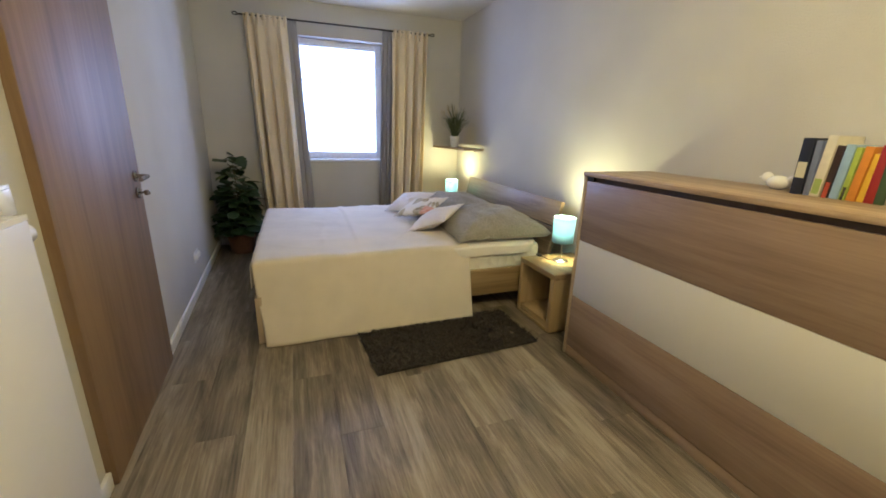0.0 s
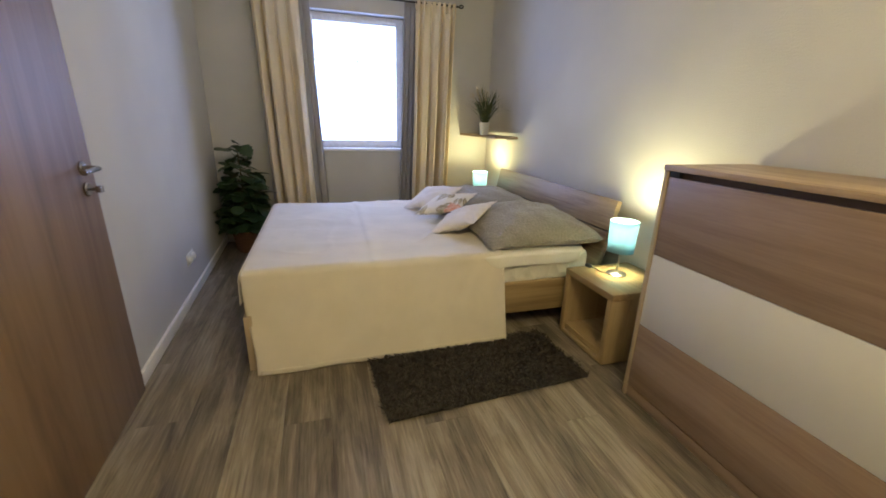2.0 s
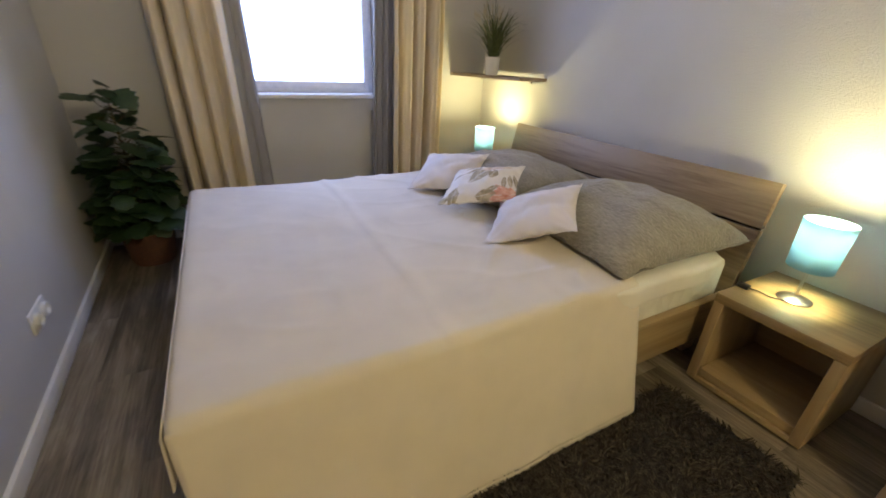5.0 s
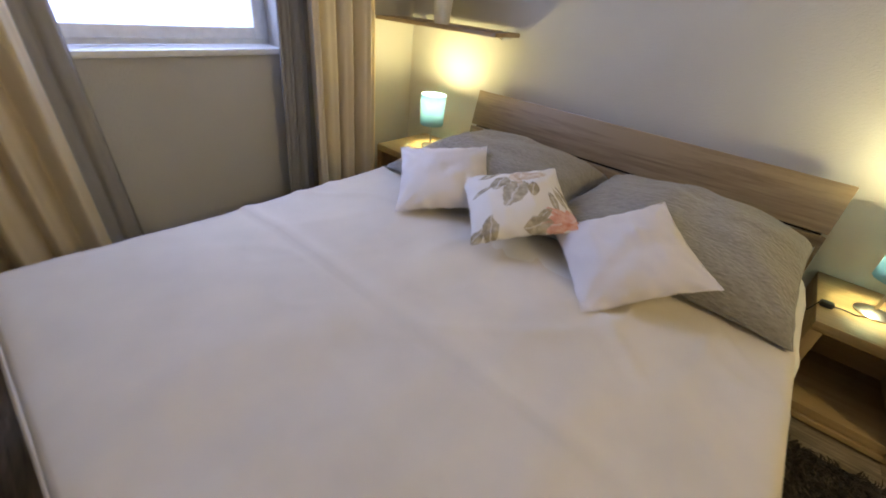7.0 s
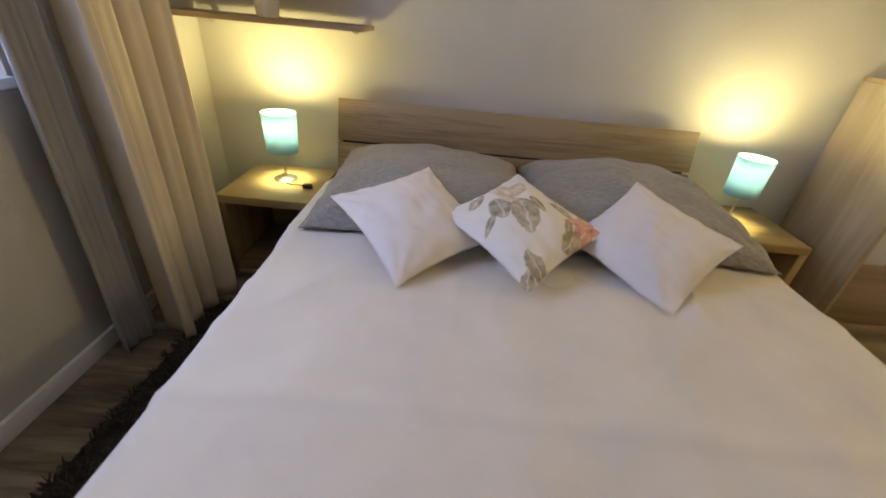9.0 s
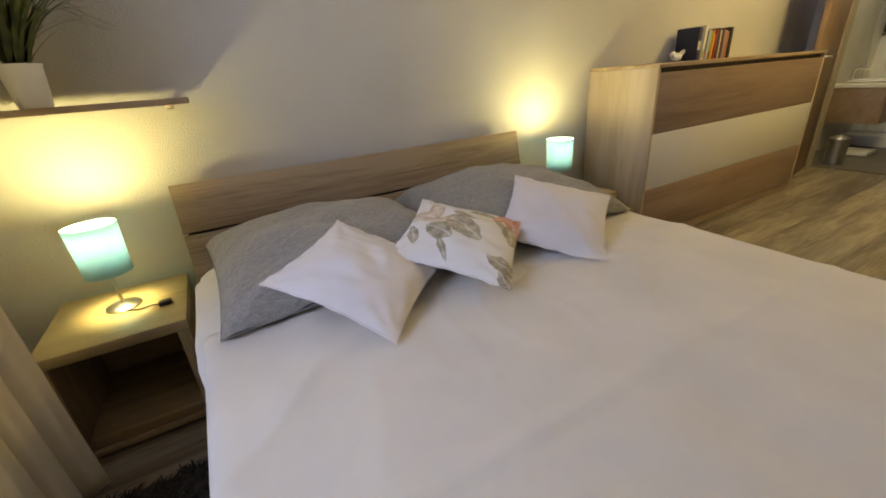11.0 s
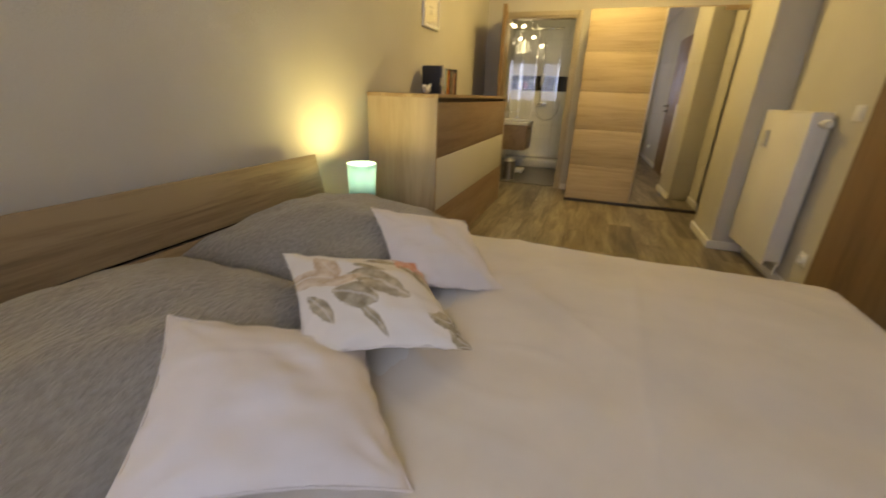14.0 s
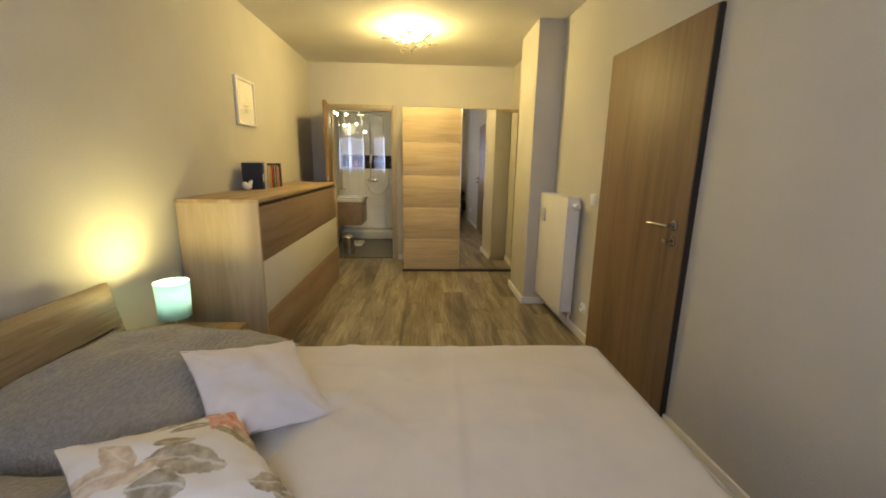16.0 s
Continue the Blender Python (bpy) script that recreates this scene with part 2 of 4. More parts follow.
# ---- mesh helpers ----
def box(bm, x0, x1, y0, y1, z0, z1, edge=0.0):
    got = bmesh.ops.create_cube(bm, size=1.0, matrix=Matrix.LocRotScale(
        ((x0 + x1) / 2, (y0 + y1) / 2, (z0 + z1) / 2), None, (x1 - x0, y1 - y0, z1 - z0)))
    if edge:
        edges = list({e for v in got["verts"] for e in v.link_edges})
        bmesh.ops.bevel(bm, geom=edges, offset=edge, segments=2, profile=0.5, affect="EDGES")
    return bm


def boxed(*dims, edge=0.0):
    return box(bmesh.new(), *dims, edge=edge)


def turned(profile, segments=32, centre=(0, 0, 0), bm=None):
    """A solid of revolution round z from (radius, height) pairs."""
    bm = bm or bmesh.new()
    rings = [[bm.verts.new((centre[0] + r * math.cos(2 * math.pi * i / segments),
                            centre[1] + r * math.sin(2 * math.pi * i / segments), centre[2] + z))
              for i in range(segments)] for r, z in profile]
    for a, b in zip(rings, rings[1:]):
        for i in range(segments):
            bm.faces.new((a[i], a[(i + 1) % segments], b[(i + 1) % segments], b[i]))
    for ring in (rings[0], rings[-1]):
        bm.faces.new(ring)
    bmesh.ops.recalc_face_normals(bm, faces=bm.faces[:])
    return bm


def tube(points, radius, sides=10, bm=None, taper=1.0):
    """A round bar along points."""
    bm = bm or bmesh.new()
    pts, rings = [Vector(p) for p in points], []
    for i, p in enumerate(pts):
        d = (pts[min(i + 1, len(pts) - 1)] - pts[max(i - 1, 0)]).normalized()
        side = d.cross(Vector((0.31, 0.17, 0.93))).normalized()
        up = side.cross(d)
        r = radius * (1 + (taper - 1) * i / max(1, len(pts) - 1))
        rings.append([bm.verts.new(p + r * (math.cos(a) * side + math.sin(a) * up))
                      for a in (2 * math.pi * k / sides for k in range(sides))])
    for a, b in zip(rings, rings[1:]):
        for k in range(sides):
            bm.faces.new((a[k], a[(k + 1) % sides], b[(k + 1) % sides], b[k]))
    bm.faces.new(rings[0]), bm.faces.new(rings[-1])
    bmesh.ops.recalc_face_normals(bm, faces=bm.faces[:])
    return bm


def sheet(fn, nu, nv, bm=None):
    """A grid of fn(u, v), u and v from 0 to 1."""
    bm = bm or bmesh.new()
    g = [[bm.verts.new(fn(i / nu, j / nv)) for j in range(nv + 1)] for i in range(nu + 1)]
    for i in range(nu):
        for j in range(nv):
            bm.faces.new((g[i][j], g[i + 1][j], g[i + 1][j + 1], g[i][j + 1]))
    return bm


def part(name, bm, mat, parent=None, label="", smooth=True):
    me = bpy.data.meshes.new(name)
    bm.to_mesh(me)
    bm.free()
    me.materials.append(mat)
    if smooth:
        me.shade_smooth()
        me.set_sharp_from_angle(angle=radians(38))
    ob = new(name, me)
    ob.parent = parent
    return tagged(ob, label)


def thing(name, label, category, at=(0, 0, 0), group="", kind=""):
    ob = new(name)
    ob.matrix_world = at if isinstance(at, Matrix) else Matrix.Translation(at)
    ob.empty_display_size = 0.1
    return tagged(ob, label, category, group, kind)


def solid(name, bm, mat, label, category, group="", kind="", at=(0, 0, 0)):
    ob = part(name, bm, mat)
    ob.location = at
    return tagged(ob, label, category, group, kind)


def thick(ob, t, level=0):
    ob.modifiers.new("thickness", "SOLIDIFY").thickness = t
    if level:
        s = ob.modifiers.new("smooth", "SUBSURF")
        s.levels = s.render_levels = level
    return ob


# ---- the room ----
XW, XE, YS, YN, H = -0.89, 1.80, -1.22, 4.82, 2.51
WX0, WX1, WZ0, WZ1 = -0.085, 0.865, 0.915, 2.19          # window opening
DY0, DY1, DH = 1.475, 2.365, 1.99                      # room door
BX0, BX1, BH = 0.765, 1.555, 1.965                     # bathroom doorway


def structure(name, bm, mat, label, category):
    return solid(name, bm, mat, label, category, kind="structure")


WEST = pose(-0.899, 2.365, 0, 0, 0, 2.1)               # this wall stands slightly askew
bm = bmesh.new()
box(bm, -0.2, 0, -4.0, DY0 + 0.03 - 2.365, 0, H)
box(bm, -0.2, 0, DY1 - 0.03 - 2.365, 2.9, 0, H)
box(bm, -0.2, 0, DY0 + 0.03 - 2.365, DY1 - 0.03 - 2.365, DH - 0.03, H)
bm.transform(WEST)
structure("wall_west", bm, WALL, "pale warm grey painted woodchip wall with a brown door", "wall")
bm = bmesh.new()
box(bm, XW - 0.1, WX0, YN, YN + 0.32, 0, H)
box(bm, WX1, XE, YN, YN + 0.32, 0, H)
box(bm, WX0, WX1, YN, YN + 0.32, 0, WZ0)
box(bm, WX0, WX1, YN, YN + 0.32, WZ1, H)
structure("wall_north", bm, WALL, "pale grey painted wall with a window opening", "wall")
structure("wall_east", boxed(XE, XE + 0.2, -3.3, YN + 0.32, 0, H), WALL, "pale woodchip wall behind the bed's headboard", "wall")
bm = bmesh.new()
box(bm, XW + 0.1, BX0, YS - 0.12, YS, 0, H)
box(bm, BX1, XE, YS - 0.12, YS, 0, H)
box(bm, BX0, BX1, YS - 0.12, YS, BH, H)
structure("wall_south", bm, WALL, "pale painted wall with an open bathroom doorway", "wall")
structure("ceiling", boxed(XW - 0.4, XE + 0.2, -3.3, YN + 0.32, H, H + 0.15), CEILING, "white painted plain ceiling", "ceiling")
structure("wall_pillar", boxed(-0.88, -0.602, -0.06, 0.53, 0, H, edge=0.004), WALL, "square pale painted wall pillar beside the radiator", "pillar")


def skirting(name, x0, x1, y0, y1):
    bm = boxed(x0, x1, y0, y1, 0.0, 0.068, edge=0.004)
    return structure(name, bm, WHITE_PAINT, "white lacquered skirting board along the floor", "baseboard")


T = 0.017
for y0, y1 in ((DY1, YN - T - 0.004), (0.53 + T, DY0), (YS + T, -0.06 - T)):
    skirting("baseboard", 0, T, y0 - 2.365, y1 - 2.365).matrix_world = WEST
skirting("baseboard", -0.83, -0.595, 0.53, 0.53 + T)
skirting("baseboard", -0.595, -0.595 + T, -0.06, 0.53 + T)
skirting("baseboard", -0.98, XE - T, YN - T, YN)
skirting("baseboard", XE - T, XE, YS, YN)
skirting("baseboard", 0.62, BX0 - 0.06, YS, YS + T)

# window: white frame, sash, sill, glass, privacy rod
win = thing("window_1", "white-framed bright window with closed sash over a sill", "window", (0, 0, 0), kind="structure")
FY = YN + 0.12


def frame_ring(x0, x1, z0, z1, w, y0, y1, edge=0.006):
    bm = bmesh.new()
    box(bm, x0, x0 + w, y0, y1, z0, z1, edge)
    box(bm, x1 - w, x1, y0, y1, z0, z1, edge)
    box(bm, x0 + w, x1 - w, y0, y1, z0, z0 + w, edge)
    box(bm, x0 + w, x1 - w, y0, y1, z1 - w, z1, edge)
    return bm


part("window_frame", frame_ring(WX0, WX1, WZ0 + 0.02, WZ1, 0.035, FY, FY + 0.07), WHITE_PLASTIC, win)
part("sash", frame_ring(WX0 + 0.025, WX1 - 0.025, WZ0 + 0.045, WZ1 - 0.025, 0.05, FY - 0.012, FY + 0.05), WHITE_PLASTIC, win)
pane = part("pane", boxed(WX0 + 0.07, WX1 - 0.07, FY + 0.02, FY + 0.026, WZ0 + 0.09, WZ1 - 0.07), GLASS, win)
pane.visible_shadow = False
part("window_sill", boxed(WX0 + 0.002, WX1 - 0.002, YN - 0.03, FY, WZ0 - 0.008, WZ0 + 0.02, edge=0.006), WHITE_PLASTIC, win)
part("privacy_rod", tube([(WX0 + 0.07, FY - 0.02, 1.77), (WX1 - 0.07, FY - 0.02, 1.765)], 0.003), STEEL, win)
for x in (WX0 + 0.075, 0.40, WX1 - 0.075):
    part("rod_clip", boxed(x - 0.008, x + 0.008, FY - 0.028, FY - 0.01, 1.755, 1.785, edge=0.002), WHITE_PLASTIC, win)

# room door in the west wall: leaf stands proud of the wall
door = thing("door_1", "closed brown wood-veneer door with steel lever handle", "door", WEST @ pose(0, DY0 - 2.365, 0), kind="structure")
part("leaf", boxed(-0.05, 0.032, 0.0, DY1 - DY0 - 0.009, 0.006, DH, edge=0.003), DOOR_WOOD, door)
# dark strip down the window-side edge of the leaf
part("dark_edge", boxed(-0.05, 0.026, DY1 - DY0 - 0.009, DY1 - DY0, 0.006, DH), GROOVE, door)


def lever(parent, x, y, z, way):
    """Steel lever handle on a round rosette, key rosette with key below."""
    h = part("door_handle", tube([(x, y, z), (x + 0.045, y, z), (x + 0.056, y + way * 0.012, z), (x + 0.058, y + way * 0.125, z - 0.003)], 0.0095, 12), HANDLE, parent, "brushed steel lever")
    rot = Matrix.Translation((x, y, z)) @ Matrix.Rotation(radians(90), 4, "Y")
    bm = turned([(0.026, 0.0), (0.026, 0.006), (0.022, 0.010), (0.010, 0.010)], 24)
    bm.transform(rot)
    part("rosette", bm, HANDLE, h)
    bm = turned([(0.026, 0.0), (0.026, 0.006), (0.022, 0.010), (0.006, 0.010)], 24)
    bm.transform(Matrix.Translation((x, y, z - 0.078)) @ Matrix.Rotation(radians(90), 4, "Y"))
    part("key_rosette", bm, HANDLE, parent)
    bm = boxed(x + 0.008, x + 0.03, y - 0.002, y + 0.002, z - 0.083, z - 0.073)
    box(bm, x + 0.03, x + 0.05, y - 0.012, y + 0.012, z - 0.09, z - 0.066, 0.002)
    part("key", bm, HANDLE, parent)


lever(door, 0.032, 0.80, 1.035, -1)

# bathroom door: frame and open leaf
bd = thing("door_2", "open brown veneered bathroom door swung into the bedroom", "door", pose(BX1 + 0.012, YS + 0.005, 0, 0, 0, 99.5), kind="structure")
part("leaf", boxed(0.0, 0.79, -0.02, 0.02, 0.006, BH - 0.005, edge=0.003), DOOR_WOOD, bd)
bm = tube([(0.73, 0.02, 1.04), (0.73, 0.065, 1.04), (0.72, 0.076, 1.04), (0.61, 0.078, 1.037)], 0.0095, 12)
part("door_handle", bm, STEEL, bd, "brushed steel lever")
fr = bmesh.new()
for x0, x1 in ((BX0 - 0.055, BX0 + 0.002), (BX1 - 0.002, BX1 + 0.055)):
    box(fr, x0, x1, YS, YS + 0.012, 0, BH + 0.055, 0.003)
box(fr, BX0 + 0.002, BX1 - 0.002, YS, YS + 0.012, BH - 0.002, BH + 0.055, 0.003)
for x0, x1 in ((BX0, BX0 + 0.018), (BX1 - 0.018, BX1)):
    box(fr, x0, x1, YS - 0.118, YS - 0.001, 0, BH)
box(fr, BX0 + 0.018, BX1 - 0.018, YS - 0.118, YS - 0.001, BH - 0.018, BH - 0.002)
structure("trim", fr, plain("taupe_door_frame", (0.42, 0.36, 0.28), 0.45), "taupe painted frame round the bathroom doorway", "door frame")


# ---- bed ----
bed = thing("bed", "double bed with oak decor frame and sloping headboard", "bed", (0, 0, 0))
BY0, BY1 = 2.445, 4.168
part("side_rail", boxed(-0.395, 1.62, BY0, BY0 + 0.035, 0.13, 0.325, edge=0.004), NIGHT_X, bed)
part("side_rail", boxed(-0.395, 1.62, BY1 - 0.035, BY1, 0.13, 0.325, edge=0.004), NIGHT_X, bed)
part("foot_board", boxed(-0.428, -0.394, BY0 + 0.021, BY1 - 0.051, 0.10, 0.36, edge=0.004), OAK_Y, bed)
for y in (BY0 - 0.040, BY1 - 0.05):
    part("leg", boxed(-0.429, -0.392, y, y + 0.06, 0.0, 0.30, edge=0.003), OAK_Z, bed)
for y in (BY0 + 0.06, BY1 - 0.14):
    part("leg", boxed(1.50, 1.58, y, y + 0.08, 0.0, 0.15, edge=0.003), OAK_Z, bed)
part("slatted_base", boxed(-0.39, 1.60, BY0 + 0.036, BY1 - 0.036, 0.20, 0.26), GROOVE, bed)
LEAN_BACK = Matrix.Translation((1.605, 0, 0.36)) @ Matrix.Rotation(radians(12), 4, "Y")
for z0, z1, name in ((-0.20, 0.248, "lower_board"), (0.258, 0.449, "upper_board")):
    bm = boxed(0.0, 0.034, 2.455, 4.16, z0, z1, edge=0.004)
    bm.transform(LEAN_BACK)
    part(name, bm, HEAD_WOOD, bed)

# dark strip added behind the gap between the boards, as its shade
bm = boxed(0.035, 0.047, 2.47, 4.145, 0.235, 0.272)
bm.transform(LEAN_BACK)
part("gap_shade", bm, GROOVE, bed)

solid("mattress", boxed(-0.385, 1.565, BY0 + 0.032, BY1 - 0.042, 0.262, 0.492, edge=0.04), QUILT,
      "thick white quilted mattress in a white sheet", "mattress")


def sheet_corner(u, v):
    """A rounded box, slightly puffed and creased."""
    a, b = 2 * math.pi * u, math.pi * (v - 0.5)
    def soft(c):
        return math.copysign(abs(c) ** 0.30, c)
    p = Vector((1.140 + 0.455 * soft(math.cos(b)) * soft(math.cos(a)), (BY0 + BY1) / 2 - 0.003 + 0.851 * soft(math.cos(b)) * soft(math.sin(a)), 0.458 + 0.056 * soft(math.sin(b))))
    k = 0.007 * noise.noise(p * 9.0) + 0.004 * noise.noise(p * 26.0)
    return p.x + k, p.y + k, p.z + 0.4 * k


bm = sheet(sheet_corner, 220, 60)
bmesh.ops.remove_doubles(bm, verts=bm.verts[:], dist=0.0003)
bmesh.ops.recalc_face_normals(bm, faces=bm.faces[:])
solid("fitted_sheet", bm, SHEET, "white fitted sheet over the mattress head end", "bed sheet")


def ease(t):
    t = min(1, max(0, t))
    return t * t * (3 - 2 * t)


# the bedspread: a sheet laid over the bed, down to the floor along one side
TOP, NEAR, FAR = 0.514, 2.462, 4.138
RN = 0.040


def spread(u, v):
    x = -0.432 + 1.40 * u
    length = (FAR - NEAR - 2 * RN) + math.pi * RN + 0.478 + 0.16
    s = v * length
    arc = math.pi * RN / 2
    if s < 0.16:
        y, z = FAR, TOP - RN - (0.16 - s)
    elif s < 0.16 + arc:
        a = (s - 0.16) / RN
        y, z = FAR - RN + RN * math.cos(a), TOP - RN + RN * math.sin(a)
    elif s < 0.16 + arc + FAR - NEAR - 2 * RN:
        y, z = FAR - RN - (s - 0.16 - arc), TOP
    elif s < 0.16 + 2 * arc + FAR - NEAR - 2 * RN:
        a = (s - 0.16 - arc - (FAR - NEAR - 2 * RN)) / RN
        y, z = NEAR + RN - RN * math.sin(a), TOP - RN + RN * math.cos(a)
    else:
        down = s - (0.16 + 2 * arc + FAR - NEAR - 2 * RN)
        k = down / 0.478
        y = NEAR - 0.112 * k + 0.002 * k * math.sin(8.5 * x + 0.8) + 0.002 * k * math.sin(19 * x + 2 * k) + 0.008 * noise.noise((x * 4.5, 0.7 * k, 8.0)) * k ** 0.7 + 0.005 * noise.noise((x * 13 + 3 * k, 0.9 * k, 3.0)) * math.sin(math.pi * min(1, k)) ** 0.7
        z = TOP - RN - down + 0.012 * (x + 0.43) * k
    if z > TOP - 0.02:
        n = noise.noise((x * 2.3, y * 2.3, 1.0)) * 0.006 + noise.noise((x * 7, y * 5, 4.0)) * 0.0022
        for scale, wx, wy, tall in ((1.0, 2.1, 1.4, 0.0070), (2.0, 3.4, 5.0, 0.0042)):
            ridge = 1 - abs(noise.noise((wx * x + 0.7 * y, wy * y - 0.6 * x, 7.0 * scale)))
            n += tall * max(0.0, ridge) ** 16 * (0.4 + 0.8 * ease((x - 0.1) / 0.6))
        crease = x - 0.228 - 0.018 * math.sin(2.1 * y) - 0.03 * (y - 3.3) ** 2 * 0.3
        fold = 0.009 * math.exp(-(crease / (0.012 if crease < 0 else 0.034)) ** 2) * (0.5 + 0.5 * ease((y - 2.55) / 0.3))
        fold += 0.004 * math.exp(-((x - 0.62 - 0.05 * math.sin(3 * y)) / 0.03) ** 2)
        along = (x - 0.62) * 0.64 + (y - 2.94) * 0.77
        across = (x - 0.62) * 0.77 - (y - 2.94) * 0.64
        fold += 0.007 * math.exp(-(across / 0.016) ** 2) * ease((0.02 - along) / 0.05) * ease((along + 0.42) / 0.3)
        fold += 0.004 * math.exp(-((across + 0.10 + 0.2 * along) / 0.02) ** 2) * ease((0.05 - along) / 0.1) * ease((along + 0.35) / 0.3)
        fold += 0.003 * noise.noise((x * 3 + y * 9, y * 1.5, 2.0)) * ease((3.0 - y) / 0.4)
        seam = 0.003 * math.exp(-((y - 2.83 - 0.02 * math.sin(3 * x)) / 0.05) ** 2)
        hollow = -0.006 * math.exp(-((y - 3.30) / 0.09) ** 2)
        z += n + fold + seam + hollow
    if u < 0.03:
        z -= 0.012 * (1 - u / 0.03) ** 2 if z > TOP - 0.02 else 0
    if z > TOP - 0.03:
        x += 0.24 * u ** 4 * ease((y - 2.56) / 0.16) * ease((4.04 - y) / 0.16)
    elif y < NEAR:
        x += 0.045 * ease((TOP - z) / 0.5) * (1 - u) ** 3
    return x, y, z


def foot_flap(u, v):
    y = NEAR + 0.03 + (FAR - NEAR - 0.035) * u - 0.03 * v * (1 - u)
    z = TOP - 0.012 - 0.16 * v
    return -0.436 - 0.010 * math.sin(min(1, v * 4) * math.pi / 2) - 0.004 * v * math.sin(14 * y), y, z


def spread_hem(u, v):
    x, y, z = spread(0.012 + 0.976 * u, 1.0)
    return x, y - 0.0045, z + 0.002 + 0.030 * v


bedspread = thing("bedspread", "cream woven bedspread draped down to the floor over the bed", "bedspread")
for name, fn, nu, nv in (("cloth", spread, 100, 180), ("foot_flap", foot_flap, 60, 10), ("hem", spread_hem, 90, 3)):
    bm = sheet(fn, nu, nv)
    bmesh.ops.recalc_face_normals(bm, faces=bm.faces[:])
    thick(part(name, bm, SPREAD, bedspread), 0.004 if name != "hem" else 0.001)


def cushion_mesh(half, puff, pinch, sag, seed, n=26, wrinkle=0.006, ratio=1.0, full=0.68, tucks=0.0):
    """A stuffed square cushion: corners drawn out, sides drawn in, seam round the edge."""
    bm = bmesh.new()
    rows = []
    for side in (1, -1):
        g = []
        for i in range(n + 1):
            row = []
            for j in range(n + 1):
                a, b = 2 * i / n - 1, 2 * j / n - 1
                x = half * ratio * a * (1 - pinch * (1 - b * b))
                y = half * b * (1 - pinch * (1 - a * a))
                body = (max(0.0, 1 - a * a) ** full) * (max(0.0, 1 - b * b) ** full)
                z = side * puff * body
                z += body * wrinkle * noise.noise((a * 2.6 + seed, b * 2.6, side * 2.0)) * 2.2
                # folds that run in from the corners and small gathers along the seams
                for ca, cb in ((1, 1), (1, -1), (-1, 1), (-1, -1)):
                    da, db = a - ca, b - cb
                    far = math.hypot(da, db)
                    fan = math.sin(11 * math.atan2(abs(da), abs(db) + 1e-6) + seed + 2 * ca + 3 * cb)
                    z += side * tucks * fan * ease((far - 0.05) / 0.3) * ease((1.05 - far) / 0.8) * (0.5 + noise.noise((ca * 3 + seed, cb * 5, side)))
                z += side * tucks * 0.7 * body ** 0.5 * noise.noise((a * 7 + seed, b * 3.1, 5 + side))
                z += sag * (a * a + b * b) * 0.5
                edge = max(abs(a), abs(b)) ** 6
                z += wrinkle * edge * (1 - body) * math.sin(17 * a + 13 * b + seed) * 0.8
                row.append(bm.verts.new((x, y, z)))
            g.append(row)
        rows.append(g)
        for i in range(n):
            for j in range(n):
                q = (g[i][j], g[i + 1][j], g[i + 1][j + 1], g[i][j + 1])
                bm.faces.new(q if side > 0 else q[::-1])
    bmesh.ops.remove_doubles(bm, verts=bm.verts[:], dist=0.0004)
    return bm


def resting(centre, along, across):
    """A pose from a centre and two directions in the cushion's plane."""
    u = Vector(along).normalized()
    w = u.cross(Vector(across)).normalized()
    v = w.cross(u)
    return Matrix.Translation(centre) @ Matrix((u, v, w)).transposed().to_4x4()


def settle(bm, m, floor_z, reach=0.11, drop=0.030):
    """Let the low parts of a cushion sink until they lie on the bed."""
    back = m.inverted()
    for v in bm.verts:
        p = m @ v.co
        p.z -= drop * (1 - ease((p.z - floor_z) / reach))
        if p.z < floor_z:
            p.z = floor_z + 0.14 * (p.z - floor_z)
        v.co = back @ p
    return bm


def piped(half, pinch, sag, ratio=1.0):
    pts = []
    for k in range(81):
        q, f = int(k / 20) % 4, (k % 20) / 10 - 1
        a, b = ((f, -1), (1, f), (-f, 1), (-1, -f))[q]
        x, y = half * ratio * a * (1 - pinch * (1 - b * b)), half * b * (1 - pinch * (1 - a * a))
        pts.append((x, y, sag * (a * a + b * b) * 0.5))
    return tube(pts, 0.0018, 6)


